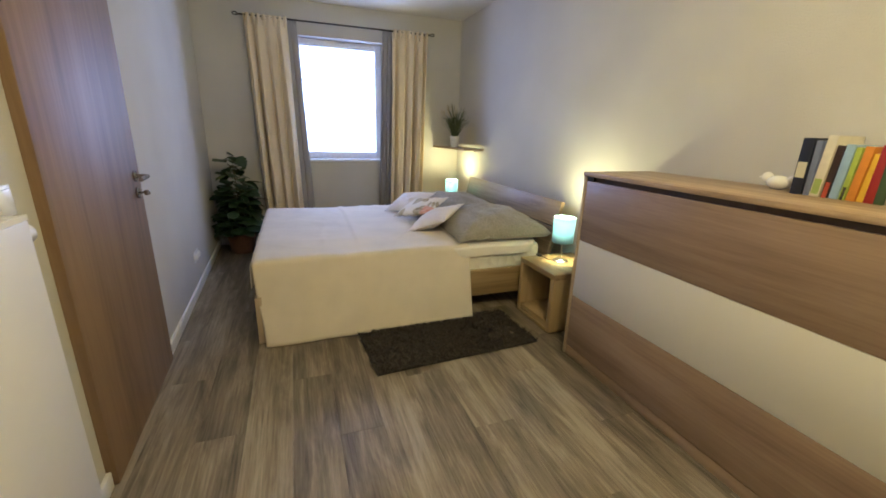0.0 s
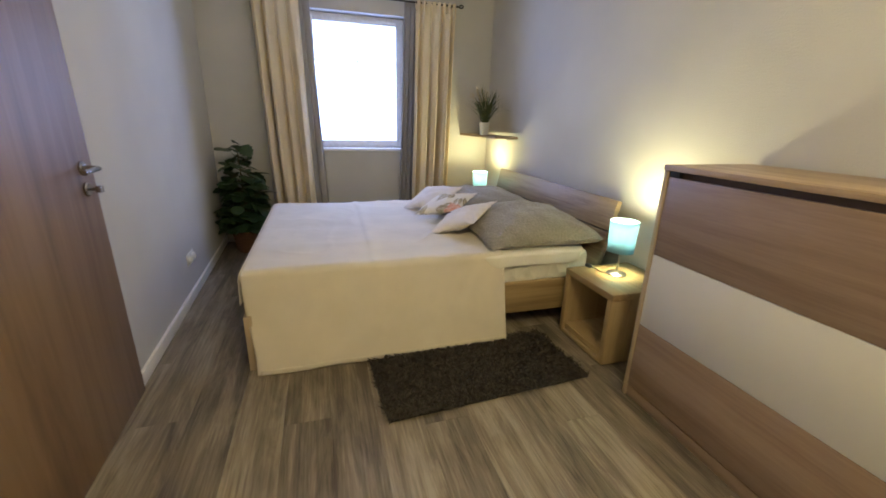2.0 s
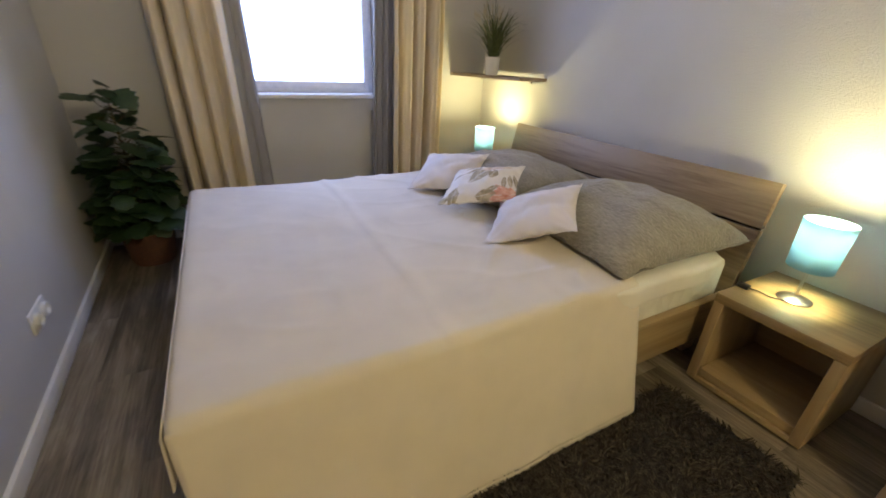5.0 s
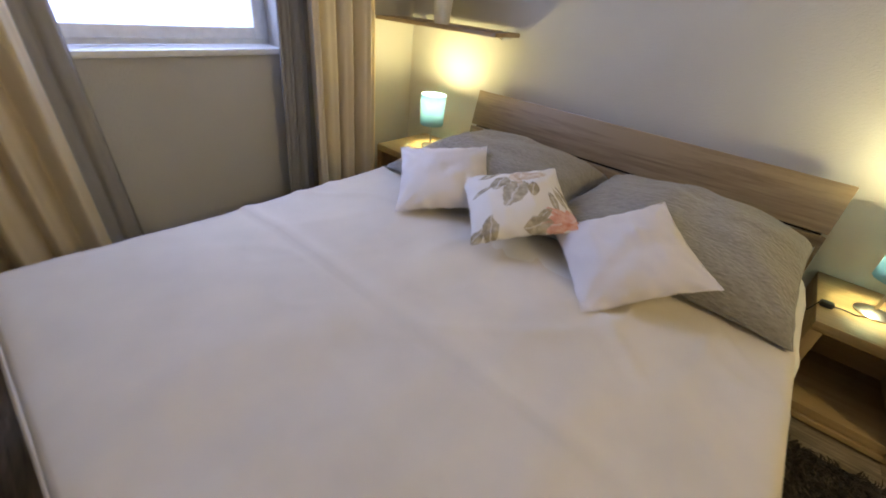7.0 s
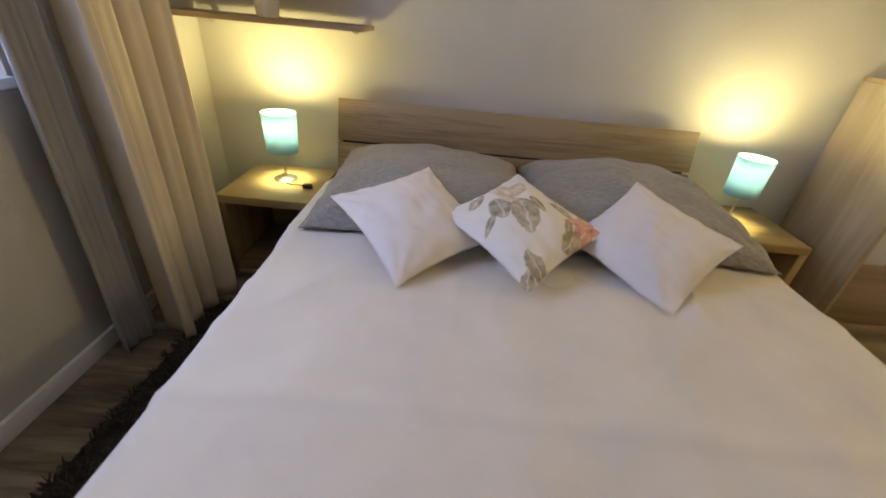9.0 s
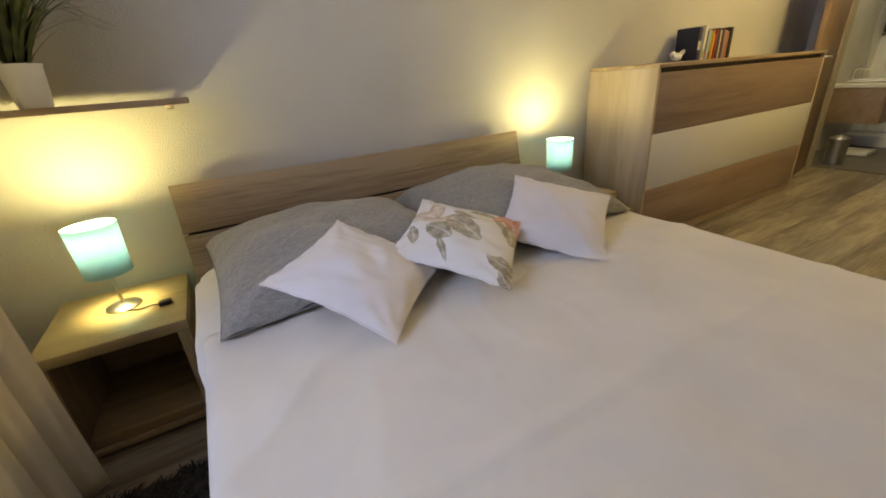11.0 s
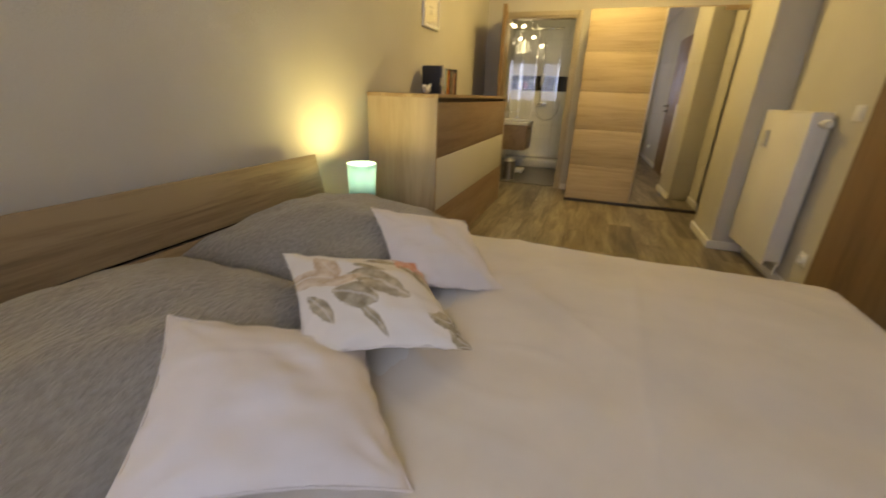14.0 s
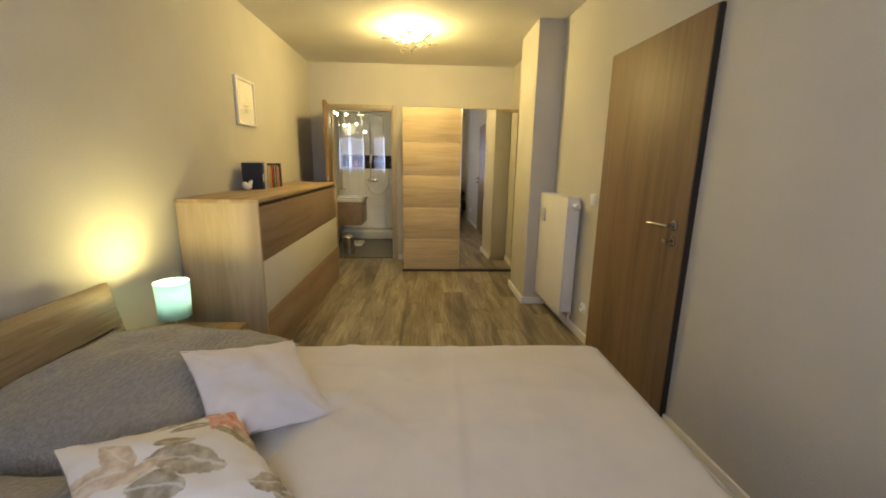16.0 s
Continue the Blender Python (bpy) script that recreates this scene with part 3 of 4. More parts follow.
def printed():
    """Ivory cotton with a painted flower: grey-brown leaves and a coral bloom in one corner."""
    m, nodes, links, b = material("flower_print_cotton", (0.80, 0.75, 0.68), 0.85)
    co = nodes.new("ShaderNodeTexCoord")
    base = (0.80, 0.75, 0.68, 1)
    last = None
    n = node(nodes, "ShaderNodeTexNoise", Scale=34.0, Detail=3.0)
    links.new(co.outputs["Object"], n.inputs["Vector"])
    veins = ramp(nodes, links, n.outputs[0], [(0.35, (0.25, 0.20, 0.115)), (0.65, (0.54, 0.46, 0.31))])
    bloom = ramp(nodes, links, n.outputs[0], [(0.35, (0.62, 0.21, 0.12)), (0.65, (0.78, 0.47, 0.36))])
    pale = ramp(nodes, links, n.outputs[0], [(0.35, (0.52, 0.36, 0.21)), (0.65, (0.74, 0.62, 0.47))])
    # leaf: centre, turn, half length, half width (in half cushions), colour
    spots = [(-0.05, -0.01, 58, 0.37, 0.20, 0), (0.30, 0.02, 74, 0.19, 0.10, 0), (-0.27, 0.35, 60, 0.26, 0.17, 0), (-0.62, 0.20, 30, 0.24, 0.05, 0),
             (-0.40, 0.74, 20, 0.24, 0.08, 0), (0.20, 0.72, 75, 0.30, 0.16, 2), (0.42, 0.55, 20, 0.26, 0.12, 2), (0.05, 0.45, 100, 0.24, 0.10, 2),
             (0.88, -0.05, 104, 0.27, 0.06, 0), (0.76, -0.18, 100, 0.28, 0.055, 0), (0.62, -0.28, 95, 0.26, 0.055, 0), (0.86, -0.72, 40, 0.26, 0.20, 1),
             (0.58, -0.80, 10, 0.28, 0.15, 1), (0.62, -0.58, 150, 0.20, 0.10, 1), (0.22, -0.80, 10, 0.24, 0.14, 0), (0.36, -0.62, 40, 0.20, 0.07, 0),
             (-0.62, -0.78, 80, 0.25, 0.13, 0), (-0.90, -0.88, 45, 0.16, 0.11, 0)]
    for x, y, turn, ra, rb, kind in spots:
        mp = node(nodes, "ShaderNodeMapping")
        mp.vector_type = "TEXTURE"
        mp.inputs["Location"].default_value, mp.inputs["Rotation"].default_value = (x * 0.188, y * 0.188, 0), (0, 0, radians(turn))
        mp.inputs["Scale"].default_value = (ra * 0.225, rb * 0.225, 10)
        links.new(co.outputs["Object"], mp.inputs[0])
        wob = node(nodes, "ShaderNodeVectorMath")
        wob.operation = "MULTIPLY_ADD"
        links.new(n.outputs["Color"], wob.inputs[0])
        wob.inputs[1].default_value = (0.5, 0.7, 0)
        links.new(mp.outputs[0], wob.inputs[2])
        xy = nodes.new("ShaderNodeSeparateXYZ")
        links.new(wob.outputs[0], xy.inputs[0])
        along, across, lens = (node(nodes, "ShaderNodeMath") for _ in range(3))
        along.operation, across.operation, lens.operation = "SUBTRACT", "SUBTRACT", "MULTIPLY_ADD"
        links.new(xy.outputs[0], along.inputs[0])
        links.new(xy.outputs[1], across.inputs[0])
        along.inputs[1].default_value, across.inputs[1].default_value = 0.25, 0.35
        rib = node(nodes, "ShaderNodeMath")
        rib.operation = "ABSOLUTE"
        links.new(across.outputs[0], rib.inputs[0])
        links.new(along.outputs[0], lens.inputs[0])
        links.new(along.outputs[0], lens.inputs[1])
        links.new(rib.outputs[0], lens.inputs[2])
        body = ramp(nodes, links, lens.outputs[0], [(0.88, (0.92, 0.92, 0.92)), (1.0, (0, 0, 0))])
        vein = ramp(nodes, links, rib.outputs[0], [(0.03, (0.45, 0.45, 0.45)), (0.14, (1, 1, 1))])
        mask = node(nodes, "ShaderNodeMath")
        mask.operation = "MULTIPLY"
        links.new(body, mask.inputs[0])
        links.new(vein, mask.inputs[1])
        mask = mask.outputs[0]
        mix = nodes.new("ShaderNodeMix")
        mix.data_type = "RGBA"
        links.new(mask, mix.inputs[0])
        if last is None:
            mix.inputs[6].default_value = base
        else:
            links.new(last, mix.inputs[6])
        links.new((veins, bloom, pale)[kind], mix.inputs[7])
        last = mix.outputs[2]
    links.new(last, b.inputs["Base Color"])
    w = node(nodes, "ShaderNodeTexNoise", Scale=380.0)
    links.new(co.outputs["Object"], w.inputs["Vector"])
    bump(nodes, links, b, w.outputs[0], 0.3, 0.002)
    return m


PRINT = printed()
HALF = 0.188
for centre, along, across, mat, label, seed in (
        ((0.878, 2.956, 0.616), (0.110, -0.135, 0.064), (0.134, 0.120, 0.043), CUSHION, "plain ivory square cushion leaning on a grey pillow", 1.0),
        ((0.888, 3.364, 0.629), (0.123, -0.128, 0.030), (0.140, 0.118, 0.044), PRINT, "ivory cushion printed with brown leaves and coral flower", 5.0),
        ((0.879, 3.704, 0.620), (0.121, -0.138, 0.018), (0.142, 0.108, 0.062), CUSHION, "plain ivory square cushion lying against a grey pillow", 9.0)):
    m = resting(centre, along, across)
    ob = thing("cushion", label, "cushion", m, "cushions on the bed")
    part("cover", settle(cushion_mesh(HALF, 0.056, 0.085, 0.0, seed, 40, 0.006, tucks=0.0045), m, TOP + 0.008, 0.09, 0.012), mat, ob)
    part("piping", settle(piped(HALF, 0.085, 0.0), m, TOP + 0.008, 0.09, 0.012), mat, ob)
for y, turn, seed, puff in ((2.885, -1.5, 2.0, 0.148), (3.688, 1.0, 7.0, 0.130)):
    m = pose(1.285, y, 0.560, 0, -2.0, turn)
    ob = thing("pillow", "large grey crinkled pillow leaning on the headboard", "pillow", m, "pillows on the bed")
    part("cover", settle(cushion_mesh(0.405, puff, 0.05, -0.012, seed, 56, 0.010, 0.93, 0.45, tucks=0.007), m, TOP + 0.012, 0.10, 0.004), SEERSUCKER, ob)
    part("piping", settle(piped(0.405, 0.05, -0.012, 0.93), m, TOP + 0.012, 0.10, 0.004), SEERSUCKER, ob)


# ---- bedside tables and lamps ----
def bedside_table(x0, y0):
    ob = thing("bedside_table", "low open-fronted oak cube table beside the bed", "bedside table", (x0, y0, 0), "bedside tables")
    w, d, h, t = 0.415, 0.44, 0.42, 0.038
    part("top", boxed(0, d, 0, w, h - t, h, edge=0.003), NIGHT_Y, ob)
    part("bottom", boxed(0.012, d, t, w - t, 0.035, 0.035 + t, edge=0.003), NIGHT_Y, ob)
    part("side_panel", boxed(0.001, d, 0.001, t, 0.012, h - t, edge=0.003), NIGHT_Z, ob)
    part("side_panel", boxed(0.001, d, w - t, w - 0.001, 0.012, h - t, edge=0.003), NIGHT_Z, ob)
    part("front_edge", boxed(0.001, 0.020, t, w - t, 0.012, 0.034, edge=0.002), NIGHT_Y, ob)
    part("back_panel", boxed(d - 0.012, d - 0.002, t, w - t, 0.035 + t, 0.30), NIGHT_Y, ob)
    for x in (0.03, d - 0.06):
        for y in (0.02, w - 0.05):
            part("foot", boxed(x, x + 0.03, y, y + 0.03, 0, 0.012), BLACK, ob)
    return ob


def bedside_lamp(y, turn):
    ob = thing("bedside_lamp", "lit small lamp with turquoise drum shade and steel foot", "table lamp", pose(LAMP_X, y, 0.42, 0, 0, turn), "bedside lamps")
    part("base", turned([(0.001, 0.0), (0.054, 0.0), (0.055, 0.005), (0.048, 0.010), (0.022, 0.017), (0.010, 0.020), (0.001, 0.0205)], 36), STEEL, ob)
    part("stem", turned([(0.0055, 0.018), (0.0055, 0.22)], 14), STEEL, ob)
    part("socket", turned([(0.016, 0.20), (0.016, 0.245), (0.012, 0.25)], 18), WHITE_PLASTIC, ob)
    bulb = part("bulb", turned([(0.008, 0.25), (0.012, 0.255), (0.013, 0.262), (0.008, 0.270), (0.001, 0.272)], 16), glow("bulb_glow", (1.0, 0.80, 0.50), 25), ob)
    bulb.visible_shadow = False
    bm = bmesh.new()
    n = 48
    rings = [[bm.verts.new((r * math.cos(2 * math.pi * i / n), r * math.sin(2 * math.pi * i / n), z)) for i in range(n)]
             for r, z in ((0.071, 0.138), (0.072, 0.20), (0.074, 0.26), (0.076, 0.315))]
    for a, b in zip(rings, rings[1:]):
        for i in range(n):
            bm.faces.new((a[i], a[(i + 1) % n], b[(i + 1) % n], b[i]))
    shade = thick(part("shade", bm, SHADE, ob, "turquoise cloth drum"), 0.0012)
    ring = part("shade_ring", tube([(0.0, 0, 0.232), (0.069, 0, 0.232)], 0.0016, 6), STEEL, ob)
    return ob


for x0, y0, y in zip((1.350, 1.322), (1.98, 4.20), LAMP_Y):
    bedside_table(x0, y0)
    bedside_lamp(y, 20)
    s = 1 if y < 3 else -1
    cord = thing("lamp_cord", "thin black lamp cord with inline switch", "cord", (0, 0, 0), "lamp cords")
    part("cable", tube([(LAMP_X - 0.05, y + s * 0.01, 0.423), (LAMP_X - 0.075, y + s * 0.05, 0.424), (LAMP_X - 0.07, y + s * 0.09, 0.425),
                        (LAMP_X - 0.085, y + s * 0.12, 0.426), (LAMP_X - 0.09, y + s * 0.155, 0.43), (LAMP_X - 0.09, y + s * 0.172, 0.38)], 0.0025, 6), BLACK, cord)
    part("switch", boxed(LAMP_X - 0.103, LAMP_X - 0.077, y + s * 0.135 - 0.02, y + s * 0.135 + 0.02, 0.421, 0.440, edge=0.004), BLACK, cord)

# ---- rug ----
rug = thing("rug", "small charcoal shaggy rug lying beside the bed", "rug", pose(0.695, 2.125, 0, 0, 0, 3.5), "bedside rugs")
part("backing", boxed(-0.52, 0.52, -0.235, 0.235, 0.0, 0.012, edge=0.004), RUG, rug)
verts, faces = [], []
for k in range(17000):
    x, y = random.uniform(-0.522, 0.522), random.uniform(-0.237, 0.237)
    a, h = random.uniform(0, 6.28), random.uniform(0.018, 0.034)
    # neighbouring strands fall the same way, in clumps
    c = 9 * noise.noise((x * 15, y * 15, 0.5)) + random.uniform(-0.7, 0.7)
    lean = random.uniform(0.012, 0.034)
    w = Vector((0.0028 * math.cos(a), 0.0028 * math.sin(a), 0))
    out = Vector((math.cos(c), math.sin(c), 0))
    n = len(verts)
    for t, wide in ((0.0, 1.0), (0.55, 0.9), (1.0, 0.45)):
        p = Vector((x, y, 0.007 + h * (t - 0.35 * t * t))) + out * lean * t * t
        verts += [tuple(p - w * wide), tuple(p + w * wide)]
    faces += [(n, n + 1, n + 3, n + 2), (n + 2, n + 3, n + 5, n + 4)]
me = bpy.data.meshes.new("shag")
me.from_pydata(verts, [], faces)
me.materials.append(YARN)
pile = new("shag", me)
pile.parent = rug
tagged(pile, kind="stuff")
tagged(copy_thing(rug, pose(0.575, 4.345, 0, 0, 0, 178)), "small charcoal shaggy rug on the window side of the bed")

# ---- folding-bed chest along the east wall ----
CY0, CY1, CX, CH = -0.30, 1.785, 1.32, 1.092
chest = thing("chest_cabinet", "waist-high oak cabinet with a cream band across its front", "cabinet", (0, 0, 0))
part("top_panel", boxed(CX - 0.006, XE - 0.012, CY0, CY1, CH - 0.022, CH, edge=0.003), PALE_Y, chest)
part("side_panel", boxed(CX, XE - 0.015, CY1 - 0.022, CY1 - 0.001, 0.0, CH - 0.022, edge=0.002), OAK_Z, chest)
part("side_panel", boxed(CX, XE - 0.015, CY0 + 0.001, CY0 + 0.022, 0.0, CH - 0.022, edge=0.002), OAK_Z, chest)
part("back_panel", boxed(XE - 0.03, XE - 0.016, CY0 + 0.022, CY1 - 0.022, 0.0, CH - 0.022), OAK_Y, chest)
part("grip_slot", boxed(CX + 0.024, CX + 0.045, CY0 + 0.022, CY1 - 0.022, 1.0, CH - 0.022), plain("slot_brown", (0.075, 0.048, 0.03), 0.6), chest)
part("hinge_cap", boxed(CX + 0.004, CX + 0.02, CY1 - 0.075, CY1 - 0.024, CH - 0.047, CH - 0.023, edge=0.002), BLACK, chest)
for name, z0, z1, mat in (("upper_front", 0.716, 1.044, CHEST_WOOD), ("middle_front", 0.382, 0.714, CREAM_LACQUER), ("lower_front", 0.062, 0.380, CHEST_WOOD)):
    part(name, boxed(CX + 0.003, CX + 0.022, CY0 + 0.024, CY1 - 0.024, z0, z1, edge=0.001), mat, chest)
part("plinth", boxed(CX + 0.006, CX + 0.024, CY0 + 0.024, CY1 - 0.024, 0.0, 0.058, edge=0.002), CHEST_WOOD, chest)

# things on the chest
figure = bmesh.new()
for c, r, s, tip in (((0, 0, 0.028), 0.030, (1.0, 1.5, 0.93), 0), ((0, 0.045, 0.045), 0.021, (0.9, 1.0, 1.0), 0), ((0, -0.052, 0.050), 0.020, (0.8, 2.0, 0.75), -32), ((0, 0.068, 0.043), 0.007, (0.6, 1.5, 0.6), 0)):
    bmesh.ops.create_uvsphere(figure, u_segments=18, v_segments=12, radius=r, matrix=Matrix.LocRotScale(c, Euler((radians(tip), 0, 0)), s))
solid("bird_figurine", figure, PORCELAIN, "small white porcelain bird standing on the cabinet", "figurine", at=(1.68, 1.055, CH))


def book(y, w, h, d, colour, turn, label, x=1.755, extra=None):
    ob = thing("book", label, "book", pose(x, y, CH, turn, 0, 0), "books on the cabinet")
    mat = plain("book_cover", colour, 0.4)
    part("cover", boxed(-d, 0, -w / 2, w / 2, 0, h, edge=0.0015), mat, ob)
    part("page_block", boxed(-d + 0.006, 0.002, -w / 2 + 0.003, w / 2 - 0.003, 0.003, h + 0.0006 - 0.003 + 0.003), plain("paper", (0.75, 0.71, 0.62), 0.9), ob)
    if extra:
        z0, z1, c = extra
        part("spine_label", boxed(-d - 0.001, -d + 0.002, -w / 2 + 0.004, w / 2 - 0.004, z0 * h, z1 * h), plain("spine_label", c, 0.5), ob)


y = 0.965
for w, h, d, colour, turn, label, extra in (
        (0.050, 0.225, 0.155, (0.012, 0.016, 0.035), 0, "thick dark navy book with pale spine label", (0.30, 0.58, (0.62, 0.58, 0.42))),
        (0.026, 0.215, 0.15, (0.16, 0.19, 0.33), 0, "slim blue-grey hardback standing upright", None),
        (0.040, 0.235, 0.155, (0.66, 0.62, 0.50), 3, "cream paperback with green spine foot", (0.05, 0.30, (0.35, 0.45, 0.12))),
        (0.028, 0.20, 0.15, (0.03, 0.015, 0.015), 3, "black and red paperback leaning slightly", (0.0, 0.3, (0.45, 0.07, 0.03))),
        (0.034, 0.205, 0.15, (0.30, 0.44, 0.60), 3, "light blue paperback among other books", None),
        (0.022, 0.195, 0.15, (0.36, 0.46, 0.07), 3, "lime green paperback with black foot", (0.0, 0.25, (0.02, 0.02, 0.02))),
        (0.032, 0.20, 0.15, (0.58, 0.22, 0.02), 4, "orange paperback leaning in the row", None),
        (0.024, 0.175, 0.145, (0.68, 0.44, 0.03), 4, "yellow paperback lower than its neighbours", None),
        (0.034, 0.205, 0.15, (0.30, 0.02, 0.02), 2, "dark red hardback book", None),
        (0.030, 0.215, 0.155, (0.05, 0.10, 0.05), 0, "dark green hardback book", None),
        (0.030, 0.20, 0.15, (0.55, 0.52, 0.45), 0, "white paperback in the row of books", None),
        (0.044, 0.21, 0.15, (0.10, 0.02, 0.02), 0, "dark maroon hardback book", None),
        (0.036, 0.20, 0.15, (0.30, 0.28, 0.24), 0, "grey paperback in the row", None),
        (0.034, 0.19, 0.15, (0.45, 0.15, 0.04), 0, "rust-coloured paperback in the row", None),
        (0.050, 0.22, 0.155, (0.012, 0.012, 0.014), 0, "black hardback at the row's end", None)):
    book(y - w * 0.37, w * 0.74, h * 0.90, d, colour, turn, label, extra=extra)
    y -= w * 0.74 + 0.003

# picture on the east wall
pic = thing("picture_frame", "small white-framed print hung above the cabinet", "picture", (XE, 0.70, 1.765))
bm = bmesh.new()
for a in ((-0.02, 0.0, -0.17, -0.147, -0.18, 0.18), (-0.02, 0.0, 0.147, 0.17, -0.18, 0.18), (-0.02, 0.0, -0.147, 0.147, 0.157, 0.18), (-0.02, 0.0, -0.147, 0.147, -0.18, -0.157)):
    box(bm, *a, edge=0.003)
part("frame", bm, WHITE_PAINT, pic)
part("print", boxed(-0.008, -0.002, -0.147, 0.147, -0.157, 0.157), plain("print_paper", (0.74, 0.71, 0.65), 0.8), pic, "white print paper")
ink = plain("grey_ink", (0.30, 0.28, 0.25), 0.8)
for z, w in ((-0.03, 0.07), (-0.055, 0.05), (-0.075, 0.06)):
    part("text_bar", boxed(-0.0095, -0.0075, -w / 2, w / 2, z - 0.005, z + 0.005), ink, pic)
part("glass_pane", boxed(-0.014, -0.0125, -0.147, 0.147, -0.157, 0.157), GLASS, pic).visible_shadow = False

# ---- curtains and rod ----
rod = thing("curtain_rod", "dark iron curtain rod with scrolled ends above the window", "curtain rod", (0, 0, 0))
RY, RZ = 4.715, 2.30
part("bar", tube([(-0.55, RY, RZ), (1.37, RY, RZ)], 0.0085, 12), IRON, rod)
for sgn, x in ((-1, -0.55), (1, 1.37)):
    pts = [(x + sgn * (0.03 + (0.034 - 0.0042 * k / 2) * math.sin(k * 0.5)), RY, RZ + 0.0 + (0.034 - 0.0021 * k) * (1 - math.cos(k * 0.5)) * 0.6 - 0.01) for k in range(15)]
    part("scroll", tube([(x, RY, RZ)] + pts, 0.006, 8), IRON, rod)
for x in (-0.49, 1.31):
    part("bracket", tube([(x, RY, RZ - 0.004), (x, RY, RZ - 0.016), (x, YN - 0.004, RZ - 0.016)], 0.005, 8), IRON, rod)
    part("wall_plate", boxed(x - 0.012, x + 0.012, YN - 0.005, YN, RZ - 0.045, RZ + 0.012, edge=0.002), IRON, rod)


def curtain(name, x0, x1, b0, b1, mat, folds, depth, label, yc, seed, sway=0.0):
    """A gathered curtain from rod to floor; b0, b1: its edges at the floor."""
    def at(u, v):
        uu = u + 0.020 * math.sin(5 * u * math.pi + seed) * ease(v * 3)
        x = (x0 + (x1 - x0) * uu) * (1 - v) + (b0 + (b1 - b0) * uu) * v
        ph = 2 * math.pi * folds * u + seed + 0.5 * math.sin(2.2 * v + seed + 3 * u)
        amp = depth * (0.40 + 0.60 * ease(v * 1.6)) * (0.75 + 0.3 * math.sin(7 * u + seed))
        y = yc + amp * (1 - 2 * abs(math.sin(ph / 2)) ** 1.3 + 0.25 * math.sin(2 * ph + seed)) + sway * v
        if v < 0.035:
            y = yc + amp * 0.8 * math.sin(2 * math.pi * folds * 2 * u)
        z = 2.315 - (2.315 - 0.014) * v
        return x, y, z
    bm = sheet(at, int(folds * 24), 46)
    ob = thing(name, label, "curtain", (0, 0, 0), "curtains at the window")
    thick(part("panel", bm, mat, ob), 0.003)
    return ob


curtain("curtain", -0.515, -0.125, -0.47, -0.075, CREAM_CURTAIN, 4, 0.075, "long cream curtain hanging in deep folds", 4.70, 0.4, -0.05)
curtain("curtain", 0.940, 1.345, 0.860, 1.255, CREAM_CURTAIN, 4, 0.085, "long cream curtain hanging in deep folds", 4.70, 2.1, -0.095)
curtain("curtain", -0.135, -0.035, -0.10, 0.055, GREY_CURTAIN, 2, 0.018, "narrow grey inner curtain beside the window", 4.752, 1.0, -0.005)
curtain("curtain", 0.845, 0.975, 0.762, 0.915, GREY_CURTAIN, 3, 0.030, "narrow grey inner curtain beside the window", 4.752, 3.0, -0.022)

# ---- corner wall shelf with grass plant ----
shelf = thing("wall_shelf", "brown corner wall shelf held on steel clips", "shelf", (0, 0, 0))
bm = bmesh.new()
low = [bm.verts.new((x, yy, 1.085)) for x, yy in ((1.475, 4.815), (1.545, 4.005), (1.778, 4.005), (1.778, 4.815))]
high = [bm.verts.new((v.co.x, v.co.y, 1.105)) for v in low]
bm.faces.new(low), bm.faces.new(high[::-1])
for i in range(4):
    bm.faces.new((low[i], low[(i + 1) % 4], high[(i + 1) % 4], high[i]))
bmesh.ops.recalc_face_normals(bm, faces=bm.faces[:])
bmesh.ops.bevel(bm, geom=bm.edges[:], offset=0.002, segments=2, affect="EDGES")
part("board", bm, OAK_Y, shelf)
for yy in (4.07, 4.70):
    bm = turned([(0.012, 0.0), (0.014, 0.004), (0.014, 0.035), (0.010, 0.042)], 18)
    bm.transform(Matrix.Translation((1.70, yy, 1.066)) @ Matrix.Rotation(radians(20), 4, "Y"))
    box(bm, 1.70, 1.80, yy - 0.010, yy + 0.010, 1.070, 1.0845, 0.003)
    part("clip", bm, CHROME, shelf)

pot = thing("potted_grass", "small white pot of grassy plant with pale plumes", "plant", (1.59, 4.40, 1.105))
part("pot", turned([(0.001, 0.0), (0.038, 0.0), (0.042, 0.01), (0.052, 0.112), (0.054, 0.12), (0.048, 0.12), (0.046, 0.105), (0.001, 0.105)], 30), WHITE_PAINT, pot)
part("soil", turned([(0.001, 0.1052), (0.046, 0.1052), (0.046, 0.1082), (0.001, 0.1092)], 20), EARTH, pot)
bm = bmesh.new()
for k in range(150):
    a, reach, h = random.uniform(0, 6.28), random.uniform(0.08, 0.29), random.uniform(0.24, 0.40)
    base = Vector((random.uniform(-0.022, 0.022), random.uniform(-0.022, 0.022), 0.105))
    out, side = Vector((math.cos(a), math.sin(a), 0)), Vector((-math.sin(a), math.cos(a), 0))
    prev = None
    for i in range(8):
        t = i / 7
        p = base + out * reach * t ** 1.15 + Vector((0, 0, h * (1.25 * t - 0.42 * t ** 2.4 * reach / 0.15)))
        w = side * 0.0072 * (1 - t * 0.85)
        pair = (bm.verts.new(p - w), bm.verts.new(p + w))
        if prev:
            bm.faces.new((prev[0], prev[1], pair[1], pair[0]))
        prev = pair
tagged(part("grass", bm, plain("grass_blade", (0.075, 0.095, 0.032), 0.5, 0.0, 0.4, 30.0), pot), kind="stuff")
bm = bmesh.new()
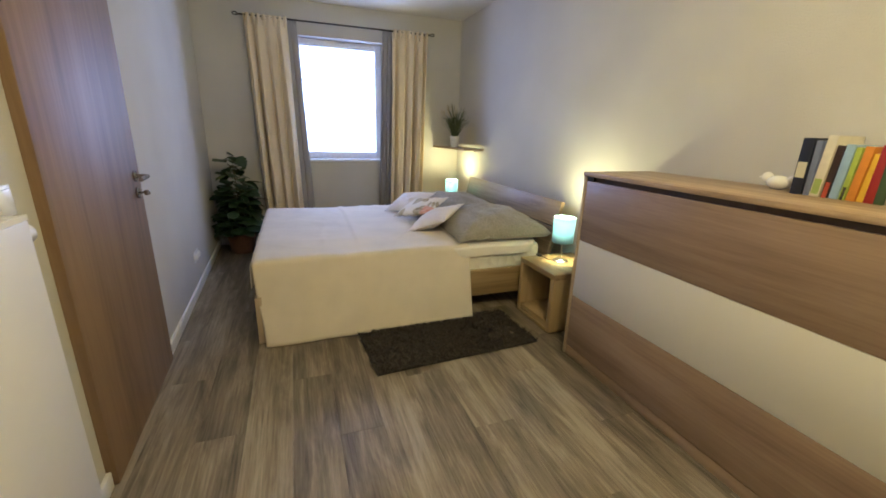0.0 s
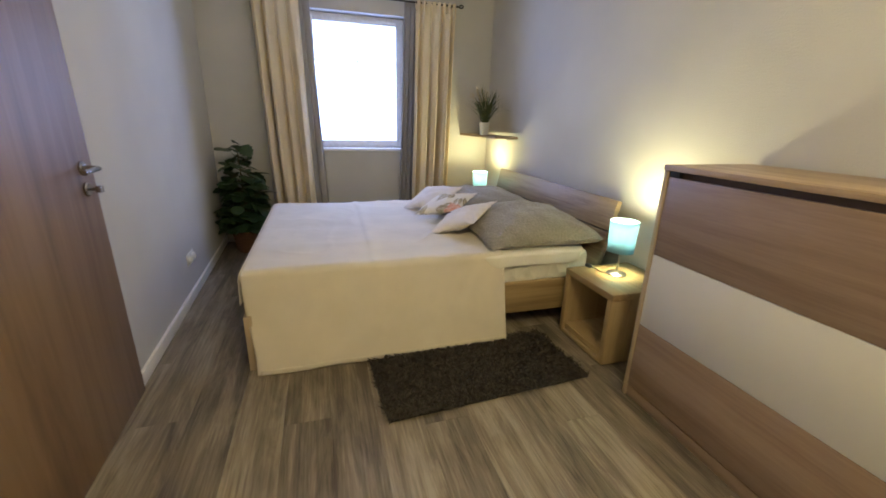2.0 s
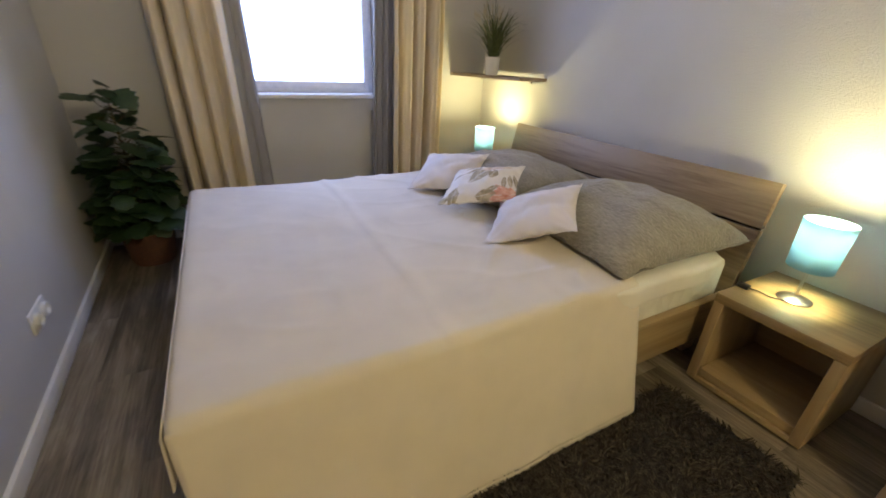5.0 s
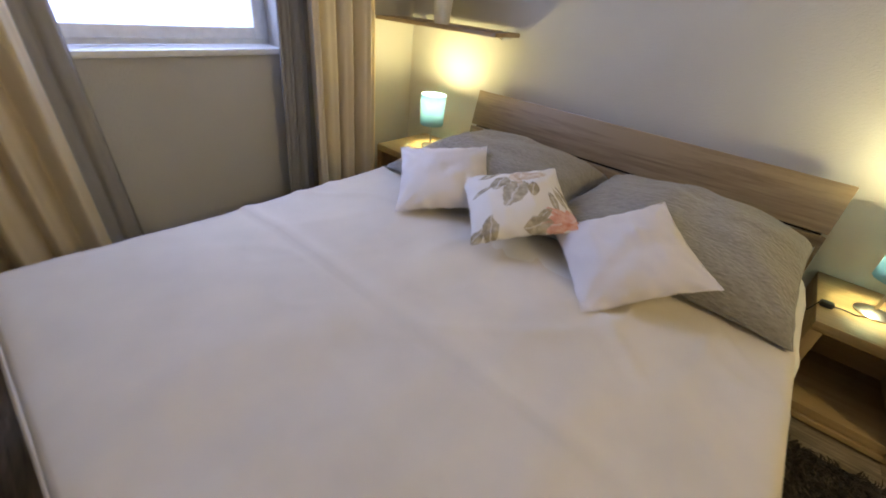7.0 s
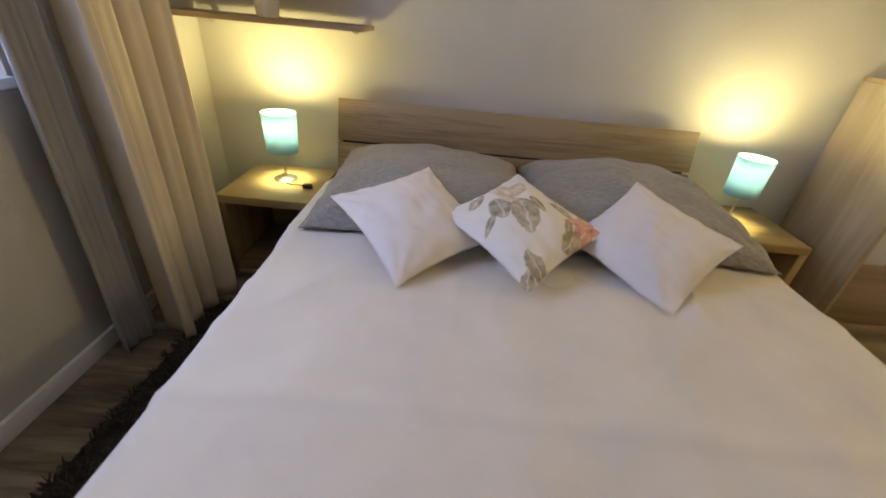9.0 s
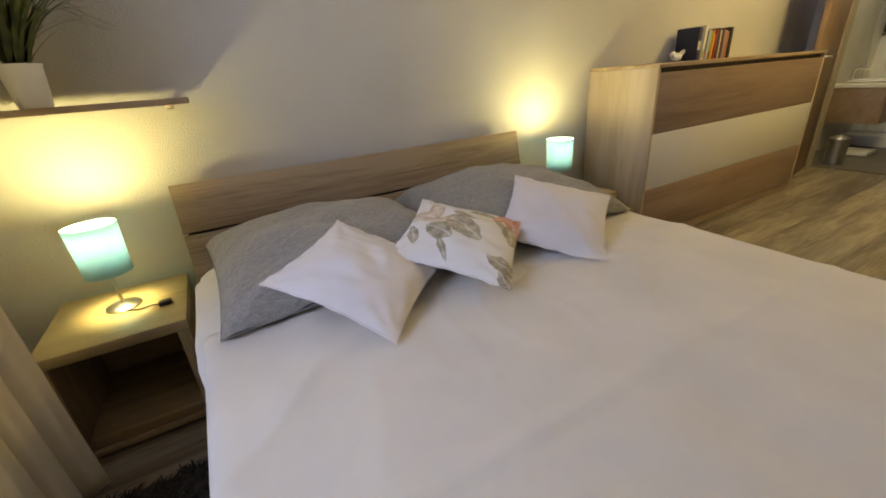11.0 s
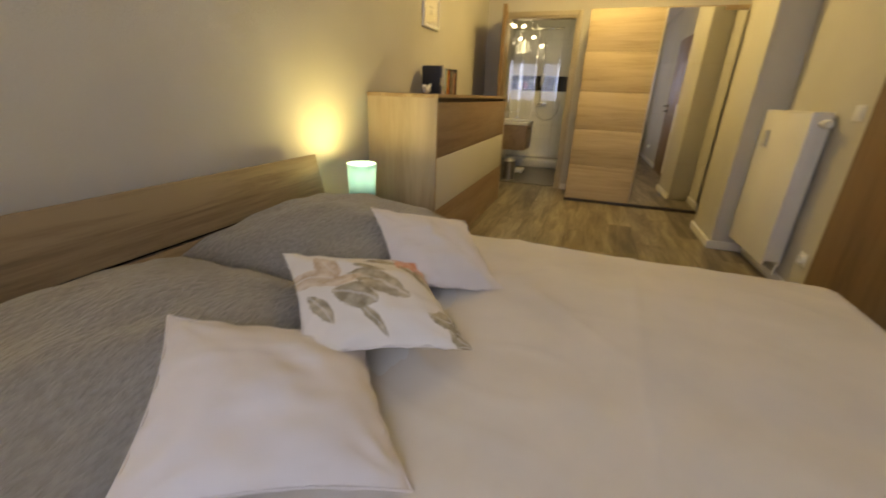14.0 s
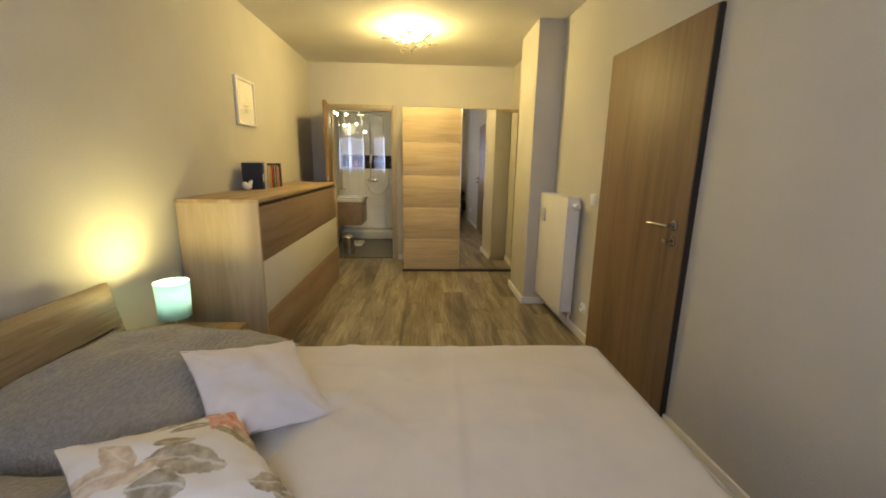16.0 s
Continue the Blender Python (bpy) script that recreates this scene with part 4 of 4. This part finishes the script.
for k in range(16):
    a, reach, h = random.uniform(1.9, 5.0), random.uniform(0.08, 0.24), random.uniform(0.26, 0.38)
    pts = [(reach * t * t * math.cos(a), reach * t * t * math.sin(a), 0.105 + h * t) for t in (0, 0.3, 0.6, 0.8)]
    tube(pts, 0.0012, 5, bm)
    end = Vector(pts[-1])
    for i in range(40):
        q = end + Vector((random.uniform(-1, 1) * 0.010, random.uniform(-1, 1) * 0.010, random.uniform(-0.01, 0.035)))
        d = Vector((random.uniform(-1, 1), random.uniform(-1, 1), random.uniform(0.2, 1))).normalized() * 0.017
        e = d.cross(Vector((0, 0.3, 1))).normalized() * 0.0016
        bm.faces.new([bm.verts.new(q - e), bm.verts.new(q + e), bm.verts.new(q + d)])
tagged(part("plumes", bm, plain("pale_plume", (0.55, 0.48, 0.33), 0.9), pot), kind="stuff")

# ---- big potted plant in the corner ----
plant = thing("potted_plant", "dark green leafy plant in a brown basket pot", "plant", (-0.72, 4.50, 0))
part("pot", turned([(0.001, 0.0), (0.105, 0.0), (0.115, 0.02), (0.138, 0.19), (0.142, 0.205), (0.130, 0.205), (0.126, 0.18), (0.001, 0.18)], 30), POT_BROWN, plant)
part("soil", turned([(0.001, 0.1805), (0.126, 0.1805), (0.120, 0.186), (0.001, 0.19)], 20), EARTH, plant)


def leaf_mesh():
    """A rounded, lobed leaf with a folded midrib, 1 long."""
    bm = bmesh.new()
    n = 9
    mid = [bm.verts.new((i / n, 0, -0.25 * (i / n) ** 2)) for i in range(n + 1)]
    for s in (1, -1):
        rim = []
        for i in range(1, n):
            t = i / n
            w = 0.46 * math.sin(math.pi * t ** 0.8) ** 0.7 * (1 + 0.16 * math.cos(i * math.pi))
            rim.append(bm.verts.new((t, s * w, 0.10 * w - 0.25 * t * t - 0.25 * w * w)))
        line = [mid[0]] + rim + [mid[n]]
        for i in range(n):
            q = [mid[i], mid[i + 1], line[i + 1], line[i]]
            q = [v for k, v in enumerate(q) if v not in q[:k]]
            bm.faces.new(q if s > 0 else q[::-1])
    me = bpy.data.meshes.new("leaf")
    bm.to_mesh(me)
    bm.free()
    me.materials.append(LEAF)
    me.shade_smooth()
    return me


LEAF_MESH = leaf_mesh()
stems = bmesh.new()
for s, (bx, by) in enumerate(((0.0, 0.0), (0.035, -0.03), (-0.03, 0.03))):
    hgt = (0.98, 0.72, 0.60)[s]
    tube([(bx * 0.5, by * 0.5, 0.17), (bx, by, 0.17 + (hgt - 0.17) * 0.5), (bx * 1.3 - 0.01, by * 1.4, hgt)], 0.008, 8, stems, 0.5)
    tiers = (13, 8, 6)[s]
    for k in range(tiers):
        z = 0.24 + (hgt - 0.24) * (k + 0.5) / tiers
        f = (z - 0.24) / (hgt - 0.24)
        spread_out = (0.255 - 0.14 * (z / 0.98) ** 1.3) * (1.0 if s == 0 else 0.9)
        count = 8 if z < 0.7 else 5
        for i in range(count):
            a = 2 * math.pi * (i + 0.37 * k + random.uniform(-0.2, 0.2)) / count + s
            r = spread_out * random.uniform(0.35, 0.75)
            p = Vector((bx + r * math.cos(a), by + r * math.sin(a), z + random.uniform(-0.045, 0.05)))
            tube([(bx, by, z - 0.03), (p.x * 0.6 + bx * 0.4, p.y * 0.6 + by * 0.4, z), p], 0.0022, 5, stems)
            size = random.uniform(0.085, 0.165) * (1.1 - 0.25 * f)
            ob = new("leaf", LEAF_MESH)
            ob.parent = plant
            ob.matrix_basis = Matrix.LocRotScale(p, Euler((random.uniform(-0.7, 0.7), random.uniform(-0.45, 0.65), a + random.uniform(-0.7, 0.7))), (size,) * 3)
for i in range(5):
    ob = new("leaf", LEAF_MESH)
    ob.parent = plant
    ob.matrix_basis = Matrix.LocRotScale((-0.01, 0, 0.975), Euler((random.uniform(-0.3, 0.3), 0.1, 1.256 * i)), (0.10,) * 3)
part("stem", stems, STEM, plant)

# ---- west wall fittings ----


def socket_plate(y, z, count, label, rocker=False):
    ob = thing("light_switch" if rocker else "wall_socket", label, "switch" if rocker else "socket", WEST @ pose(0, y - 2.365, z), "wall fittings")
    part("plate", boxed(0, 0.008, -0.041 * count, 0.041 * count, -0.041, 0.041, edge=0.004), WHITE_PLASTIC, ob)
    for k in range(count):
        c = -0.041 * (count - 1) + 0.082 * k
        if rocker:
            part("rocker", boxed(0.008, 0.013, c - 0.030, c + 0.030, -0.030, 0.030, edge=0.003), WHITE_PLASTIC, ob)
        else:
            bm = turned([(0.027, 0.008), (0.027, 0.022), (0.022, 0.024), (0.020, 0.012), (0.001, 0.012)], 24)
            bm.transform(Matrix.Translation((0, c, 0)) @ Matrix.Rotation(radians(90), 4, "Y"))
            part("insert", bm, WHITE_PLASTIC, ob)


socket_plate(3.50, 0.275, 2, "white double wall socket with plugs fitted")
socket_plate(1.33, 0.25, 1, "white single wall socket low beside the door")
socket_plate(1.33, 1.075, 1, "white light switch beside the brown door", True)

RY0, RY1, RZ0, RZ1 = -1.86, -1.205, 0.125, 1.07
rad = thing("radiator", "white flat panel radiator with grille and valve", "radiator", WEST)
part("front_plate", boxed(0.107, 0.122, RY0, RY1, RZ0, RZ1 - 0.012, edge=0.005), WHITE_PAINT, rad)
part("back_plate", boxed(0.022, 0.034, RY0, RY1, RZ0, RZ1 - 0.012, edge=0.004), WHITE_PAINT, rad)
for y0, y1 in ((RY0 + 0.001, RY0 + 0.006), (RY1 - 0.006, RY1 - 0.001)):
    part("side_cover", boxed(0.034, 0.107, y0, y1, RZ0 + 0.03, RZ1 - 0.012, edge=0.001), WHITE_PAINT, rad)
for k in range(16):
    y0 = RY0 + 0.008 + k * (RY1 - RY0 - 0.016) / 16
    part("fin", boxed(0.036, 0.105, y0 + 0.014, y0 + 0.018, RZ0 + 0.02, RZ1 - 0.02), WHITE_PAINT, rad)
grille = bmesh.new()
for k in range(26):
    y0 = RY0 + (RY1 - RY0) * k / 26
    box(grille, 0.024, 0.120, y0 + 0.002, y0 + 0.014, RZ1 - 0.012, RZ1)
for x in (0.022, 0.115):
    box(grille, x, x + 0.007, RY0, RY1, RZ1 - 0.012, RZ1 + 0.001)
part("top_grille", grille, WHITE_PAINT, rad)
part("heat_meter", boxed(0.122, 0.144, RY0 + 0.155, RY0 + 0.19, 0.83, 0.94, edge=0.004), plain("meter_grey", (0.55, 0.55, 0.53), 0.4), rad)
valve = turned([(0.014, 0.0), (0.014, 0.03), (0.024, 0.035), (0.026, 0.075), (0.020, 0.085)], 20)
valve.transform(Matrix.Translation((0.072, RY1, RZ1 - 0.06)) @ Matrix.Rotation(radians(-90), 4, "X"))
part("valve", valve, WHITE_PLASTIC, rad, "white valve knob")
for y0 in (RY0 + 0.10, RY1 - 0.10):
    part("bracket", boxed(0.0, 0.022, y0, y0 + 0.03, RZ0 + 0.05, RZ1 - 0.08), WHITE_PAINT, rad)
pipes = tube([(0.030, RY1 - 0.03, RZ0 + 0.10), (0.030, RY1 - 0.03, 0.058), (0.008, RY1 - 0.03, 0.058)], 0.008, 10)
part("pipe", pipes, WHITE_PAINT, rad)

# ---- wardrobe with one mirrored sliding door ----
WD0, WD1, WDF, WDH = -0.735, 0.612, -0.612, 1.93
ward = thing("wardrobe", "sliding-door wardrobe with oak door and mirror door", "wardrobe", (0, 0, 0))
part("body", boxed(WD0, WD1, YS + 0.016, WDF - 0.062, 0.03, WDH, edge=0.003), OAK_Z, ward)
part("top_track", boxed(WD0, WD1, WDF - 0.05, WDF - 0.028, WDH - 0.04, WDH, edge=0.002), OAK_X, ward)
part("bottom_track", boxed(WD0, WD1, WDF - 0.05, WDF + 0.004, 0.0, 0.028, edge=0.002), plain("dark_aluminium", (0.09, 0.08, 0.075), 0.4, 0.8), ward)
wdoor = part("oak_door", boxed(-0.075, WD1 - 0.004, WDF - 0.024, WDF - 0.004, 0.03, WDH - 0.004, edge=0.002), GROOVE, ward)
n = 5
for k in range(n):
    z0, z1 = 0.032 + (WDH - 0.038) * k / n, 0.032 + (WDH - 0.038) * (k + 1) / n
    part("door_board", boxed(-0.073, WD1 - 0.006, WDF - 0.0045, WDF + 0.002, z0 + 0.001, z1 - 0.001, edge=0.0008), PALE_X, wdoor)
mdoor = part("mirror_door", boxed(WD0 + 0.004, -0.070, WDF - 0.048, WDF - 0.028, 0.03, WDH - 0.004, edge=0.002), OAK_Z, ward)
for k in range(4):
    z0, z1 = 0.034 + (WDH - 0.042) * k / 4, 0.034 + (WDH - 0.042) * (k + 1) / 4
    part("mirror_pane", boxed(WD0 + 0.010, -0.078, WDF - 0.0285, WDF - 0.024, z0 + 0.0008, z1 - 0.0008), MIRROR, mdoor)
c = Matrix.Translation((-0.405, WDF - 0.036, 0))
mdoor.matrix_basis = c @ Matrix.Rotation(radians(1.7), 4, "Z") @ c.inverted()
part("handle_strip", boxed(-0.080, -0.066, WDF - 0.022, WDF + 0.006, 0.04, WDH - 0.012, edge=0.002), STEEL, ward)

# ---- ceiling lamp: chrome plate, bulbs, glass plates ----
cl = thing("ceiling_lamp", "lit round ceiling lamp of crystal glass plates", "ceiling lamp", (0.49, 0.16, 0))
part("canopy", turned([(0.001, H), (0.085, H), (0.085, H - 0.012), (0.08, H - 0.018), (0.001, H - 0.018)], 40), CHROME, cl)
hot = glow("halogen_glow", (1.0, 0.80, 0.48), 70)
for k in range(6):
    a = 2 * math.pi * k / 6
    c = (0.12 * math.cos(a), 0.12 * math.sin(a))
    s = part("bulb_holder", turned([(0.010, H - 0.018), (0.010, H - 0.05)], 12, (*c, 0)), CHROME, cl)
    bl = part("bulb", turned([(0.004, H - 0.05), (0.015, H - 0.060), (0.015, H - 0.085), (0.004, H - 0.096)], 12, (*c, 0)), hot, s)
    bl.visible_shadow = False
crystal = glass("crystal_glass", (1.0, 0.97, 0.92), 0.05)
for k in range(30):
    a, r = random.uniform(0, 6.28), 0.24 * math.sqrt(random.uniform(0.05, 1))
    bm = boxed(-0.030, 0.030, -0.022, 0.022, -0.003, 0.003, edge=0.002)
    bm.transform(Matrix.LocRotScale((r * math.cos(a), r * math.sin(a), H - random.uniform(0.09, 0.145)), Euler((random.uniform(-0.6, 0.6), random.uniform(-0.6, 0.6), a)), None))
    p = part("crystal", bm, crystal, cl)
    p.visible_shadow = False
    if k % 3 == 0:
        part("wire", tube([(r * math.cos(a), r * math.sin(a), H - 0.1), (r * 0.7 * math.cos(a), r * 0.7 * math.sin(a), H - 0.018)], 0.0012, 5), CHROME, cl)

# ---- bathroom beyond the doorway ----
bm = boxed(XW, BX0 - 0.10, -3.3, YS - 0.121, 0, H)
structure("wall_bathroom_west", bm, TILE_WHITE, "white tiled bathroom side wall", "wall")
structure("wall_bathroom_back", boxed(BX0 - 0.10, XE, -3.3, -3.12, 0, H), GROUT, "white tiled bathroom wall with a black band", "wall")
vanity = thing("vanity_unit", "wall-hung brown washbasin unit with white basin", "washbasin", (0, 0, 0))
part("body", boxed(1.34, XE - 0.012, -2.62, -2.04, 0.34, 0.70, edge=0.003), CHEST_WOOD, vanity)
part("drawer_front", boxed(1.322, 1.339, -2.615, -2.045, 0.345, 0.695, edge=0.002), CHEST_WOOD, vanity)
part("grip", boxed(1.31, 1.322, -2.45, -2.21, 0.64, 0.655, edge=0.002), BLACK, vanity)
basin = turned([(0.001, 0.05), (0.12, 0.055), (0.17, 0.085), (0.185, 0.10), (0.20, 0.10), (0.205, 0.09)], 28)
basin.transform(Matrix.Translation((1.545, -2.33, 0.665)) @ Matrix.Diagonal((1.0, 1.3, 1.0, 1.0)))
box(basin, 1.31, XE - 0.012, -2.64, -2.02, 0.70, 0.745, 0.01)
part("basin", basin, PORCELAIN, vanity)
part("tap", tube([(1.72, -2.33, 0.745), (1.72, -2.33, 0.86), (1.69, -2.33, 0.885), (1.60, -2.33, 0.87)], 0.014, 12), CHROME, vanity)
tray = boxed(BX0 - 0.095, XE - 0.012, -3.10, -2.70, 0.0, 0.13, edge=0.02)
solid("shower_tray", tray, PORCELAIN, "white raised shower tray against the tiled wall", "shower tray")
screen = thing("shower_screen", "folding clear glass shower screen with chrome edges", "shower screen", (0, 0, 0))
for sx, width, turn in ((1.695, 0.15, 10.4), (1.49, 0.20, 8.8), (1.20, 0.32, 5.0)):
    at = pose(sx, -2.80, 0, 0, 0, turn)
    bm = boxed(-width / 2, width / 2, -0.004, 0.004, 0.132, 2.05)
    bm.transform(at)
    part("pane", bm, GLASS, screen).visible_shadow = False
    for e in (-1, 1):
        bm = boxed(e * width / 2 + e * 0.003 - 0.003, e * width / 2 + e * 0.003 + 0.003, -0.009, 0.009, 0.132, 2.05)
        bm.transform(at)
        part("edge_strip", bm, CHROME, screen)
part("rail", boxed(1.02, XE - 0.012, -2.818, -2.78, 2.052, 2.075, edge=0.003), CHROME, screen)
rack = thing("shower_shelf", "small chrome wire shelf on the tiled shower wall", "shelf", (1.60, -3.11, 1.20))
part("shelf_rim", tube([(-0.17, 0.0, 0.02), (-0.17, 0.10, 0.02), (0.17, 0.10, 0.02), (0.17, 0.0, 0.02)], 0.004, 8), CHROME, rack)
for k in range(6):
    part("shelf_wire", tube([(-0.17, 0.012 + 0.016 * k, 0.004), (0.17, 0.012 + 0.016 * k, 0.004)], 0.0025, 6), CHROME, rack)
for k, (bx, bh, br, bc, lab) in enumerate(((-0.12, 0.17, 0.028, (0.03, 0.02, 0.018), "dark brown shampoo bottle on the shower shelf"),
                                           (-0.04, 0.14, 0.030, (0.34, 0.04, 0.03), "red shampoo bottle on the shower shelf"),
                                           (0.05, 0.19, 0.027, (0.55, 0.55, 0.52), "white shampoo bottle on the shower shelf"),
                                           (0.12, 0.12, 0.026, (0.05, 0.06, 0.12), "dark blue bottle on the shower shelf"))):
    bottle = thing("bottle", lab, "bottle", (1.60 + bx, -3.055, 1.207), "bottles in the shower")
    part("flask", turned([(0.001, 0.0), (br, 0.0), (br, bh * 0.72), (br * 0.5, bh * 0.82), (br * 0.4, bh * 0.84)], 20), plain("bottle_plastic", bc, 0.3), bottle)
    part("cap", turned([(br * 0.42, bh * 0.83), (br * 0.42, bh), (0.001, bh)], 16), BLACK, bottle)
shower = thing("hand_shower", "chrome hand shower with looping hose", "shower", (0, 0, 0))
part("riser", tube([(1.30, -3.06, 1.02), (1.30, -3.06, 1.95)], 0.010, 10), CHROME, shower)
part("head", tube([(1.30, -3.05, 1.30), (1.27, -2.98, 1.42), (1.26, -2.95, 1.44)], 0.022, 12), WHITE_PLASTIC, shower)
part("hose", tube([(1.30 + 0.20 * math.cos(a) - 0.12, -3.03, 0.98 + 0.24 * math.sin(a)) for a in [math.pi * (0.05 + k / 14) * -1.05 for k in range(15)]], 0.008, 8), CHROME, shower)
part("mixer", boxed(1.18, 1.36, -3.10, -3.04, 0.96, 1.02, edge=0.01), CHROME, shower)
spots = thing("bathroom_lamp", "hanging bathroom lamp with lit globes, lower three standing for reflections", "ceiling lamp", (1.50, -1.95, 0))
part("rod", tube([(0, 0, H), (0, 0, 2.06)], 0.006, 8), CHROME, spots)
globe_glint_glow = glow("globe_glint_glow", (1.0, 0.88, 0.66), 14)
# first three are lamp globes; the last three are added glowing reflections
for gx, gy, gz in ((0.11, 0.02, 1.975), (-0.02, 0.03, 1.972), (0.17, -0.06, 2.01), (-0.16, 0.02, 1.84), (0.01, 0.05, 1.82), (-0.27, -0.03, 1.74)):
    arm = part("arm", tube([(0, 0, 2.08), (gx * 0.6, gy * 0.6, 2.10), (gx, gy, gz + 0.03)], 0.004, 8), CHROME, spots)
    bm = bmesh.new()
    bmesh.ops.create_uvsphere(bm, u_segments=16, v_segments=10, radius=0.021, matrix=Matrix.Translation((gx, gy, gz)))
    part("globe_and_glint", bm, globe_glint_glow, arm).visible_shadow = False
solid("waste_bin", turned([(0.001, 0), (0.075, 0), (0.085, 0.24), (0.088, 0.25), (0.03, 0.285), (0.001, 0.29)], 24), STEEL, "small round steel pedal bin on the bathroom floor", "waste bin", at=(1.44, -1.55, 0.004))
solid("scale", boxed(-0.14, 0.14, -0.14, 0.14, 0.0, 0.045, edge=0.012), WHITE_PLASTIC, "white flat bathroom scale under the basin", "scale", at=(1.47, -2.2, 0.004))

# ---- floor boards and tiles ----
floor = structure("floor", boxed(XW - 0.2, XE + 0.2, YS - 0.12, YN + 0.32, -0.12, -0.0065), plain("floor_underlay", (0.07, 0.055, 0.04), 0.8), "grey-brown oak laminate floor of long boards", "floor")
PW, PL = 0.193, 1.285


def plank_mesh(w, l):
    return boxed(0.0003, w - 0.0003, 0.0003, l - 0.0003, -0.0065, 0.0, edge=0.0007)


def mesh_of(bm, name, mat):
    me = bpy.data.meshes.new(name)
    bm.to_mesh(me)
    bm.free()
    me.materials.append(mat)
    return me


whole = mesh_of(plank_mesh(PW, PL), "plank", PLANK)
for i in range(15):
    x = XW - 0.12 + i * PW
    w = min(PW, XE - x)
    y = YS - 0.06 - PL * ((i * 0.37) % 1.0)
    while y < YN:
        y0, y1 = max(y, YS - 0.06), min(y + PL, YN)
        if y1 - y0 > 0.03 and w > 0.02:
            full = w == PW and y1 - y0 > PL - 1e-6
            ob = new("plank", whole if full else mesh_of(plank_mesh(w, y1 - y0), "plank", PLANK))
            ob.parent, ob.location = floor, (x, y0, 0)
        y += PL
bfloor = structure("floor_bathroom", boxed(BX0 - 0.10, XE, -3.12, YS - 0.121, -0.12, -0.006), GROUT, "dark grey tiled bathroom floor", "floor")
tile = mesh_of(boxed(0.001, 0.297, 0.001, 0.297, -0.006, 0.002, edge=0.001), "tile", TILE_GREY)
for i in range(4):
    for j in range(6):
        ob = new("tile", tile)
        ob.parent, ob.location = bfloor, (0.665 + 0.285 * i, -1.343 - 0.30 * (j + 1), 0)
back = bpy.data.objects["wall_bathroom_back"]
ZS = (0.13, 0.66, 1.19, 1.42, 1.95, 2.48)
for k, (z0, z1) in enumerate(zip(ZS, ZS[1:])):
    mat = TILE_BLACK if k == 2 else TILE_WHITE
    me = mesh_of(boxed(0.0012, 0.2838, 0.0, 0.008, 0.0012, z1 - z0 - 0.0012, edge=0.001), "tile", mat)
    for i in range(4):
        ob = new("tile", me)
        ob.parent, ob.location = back, (0.665 + 0.285 * i, -3.12, z0)
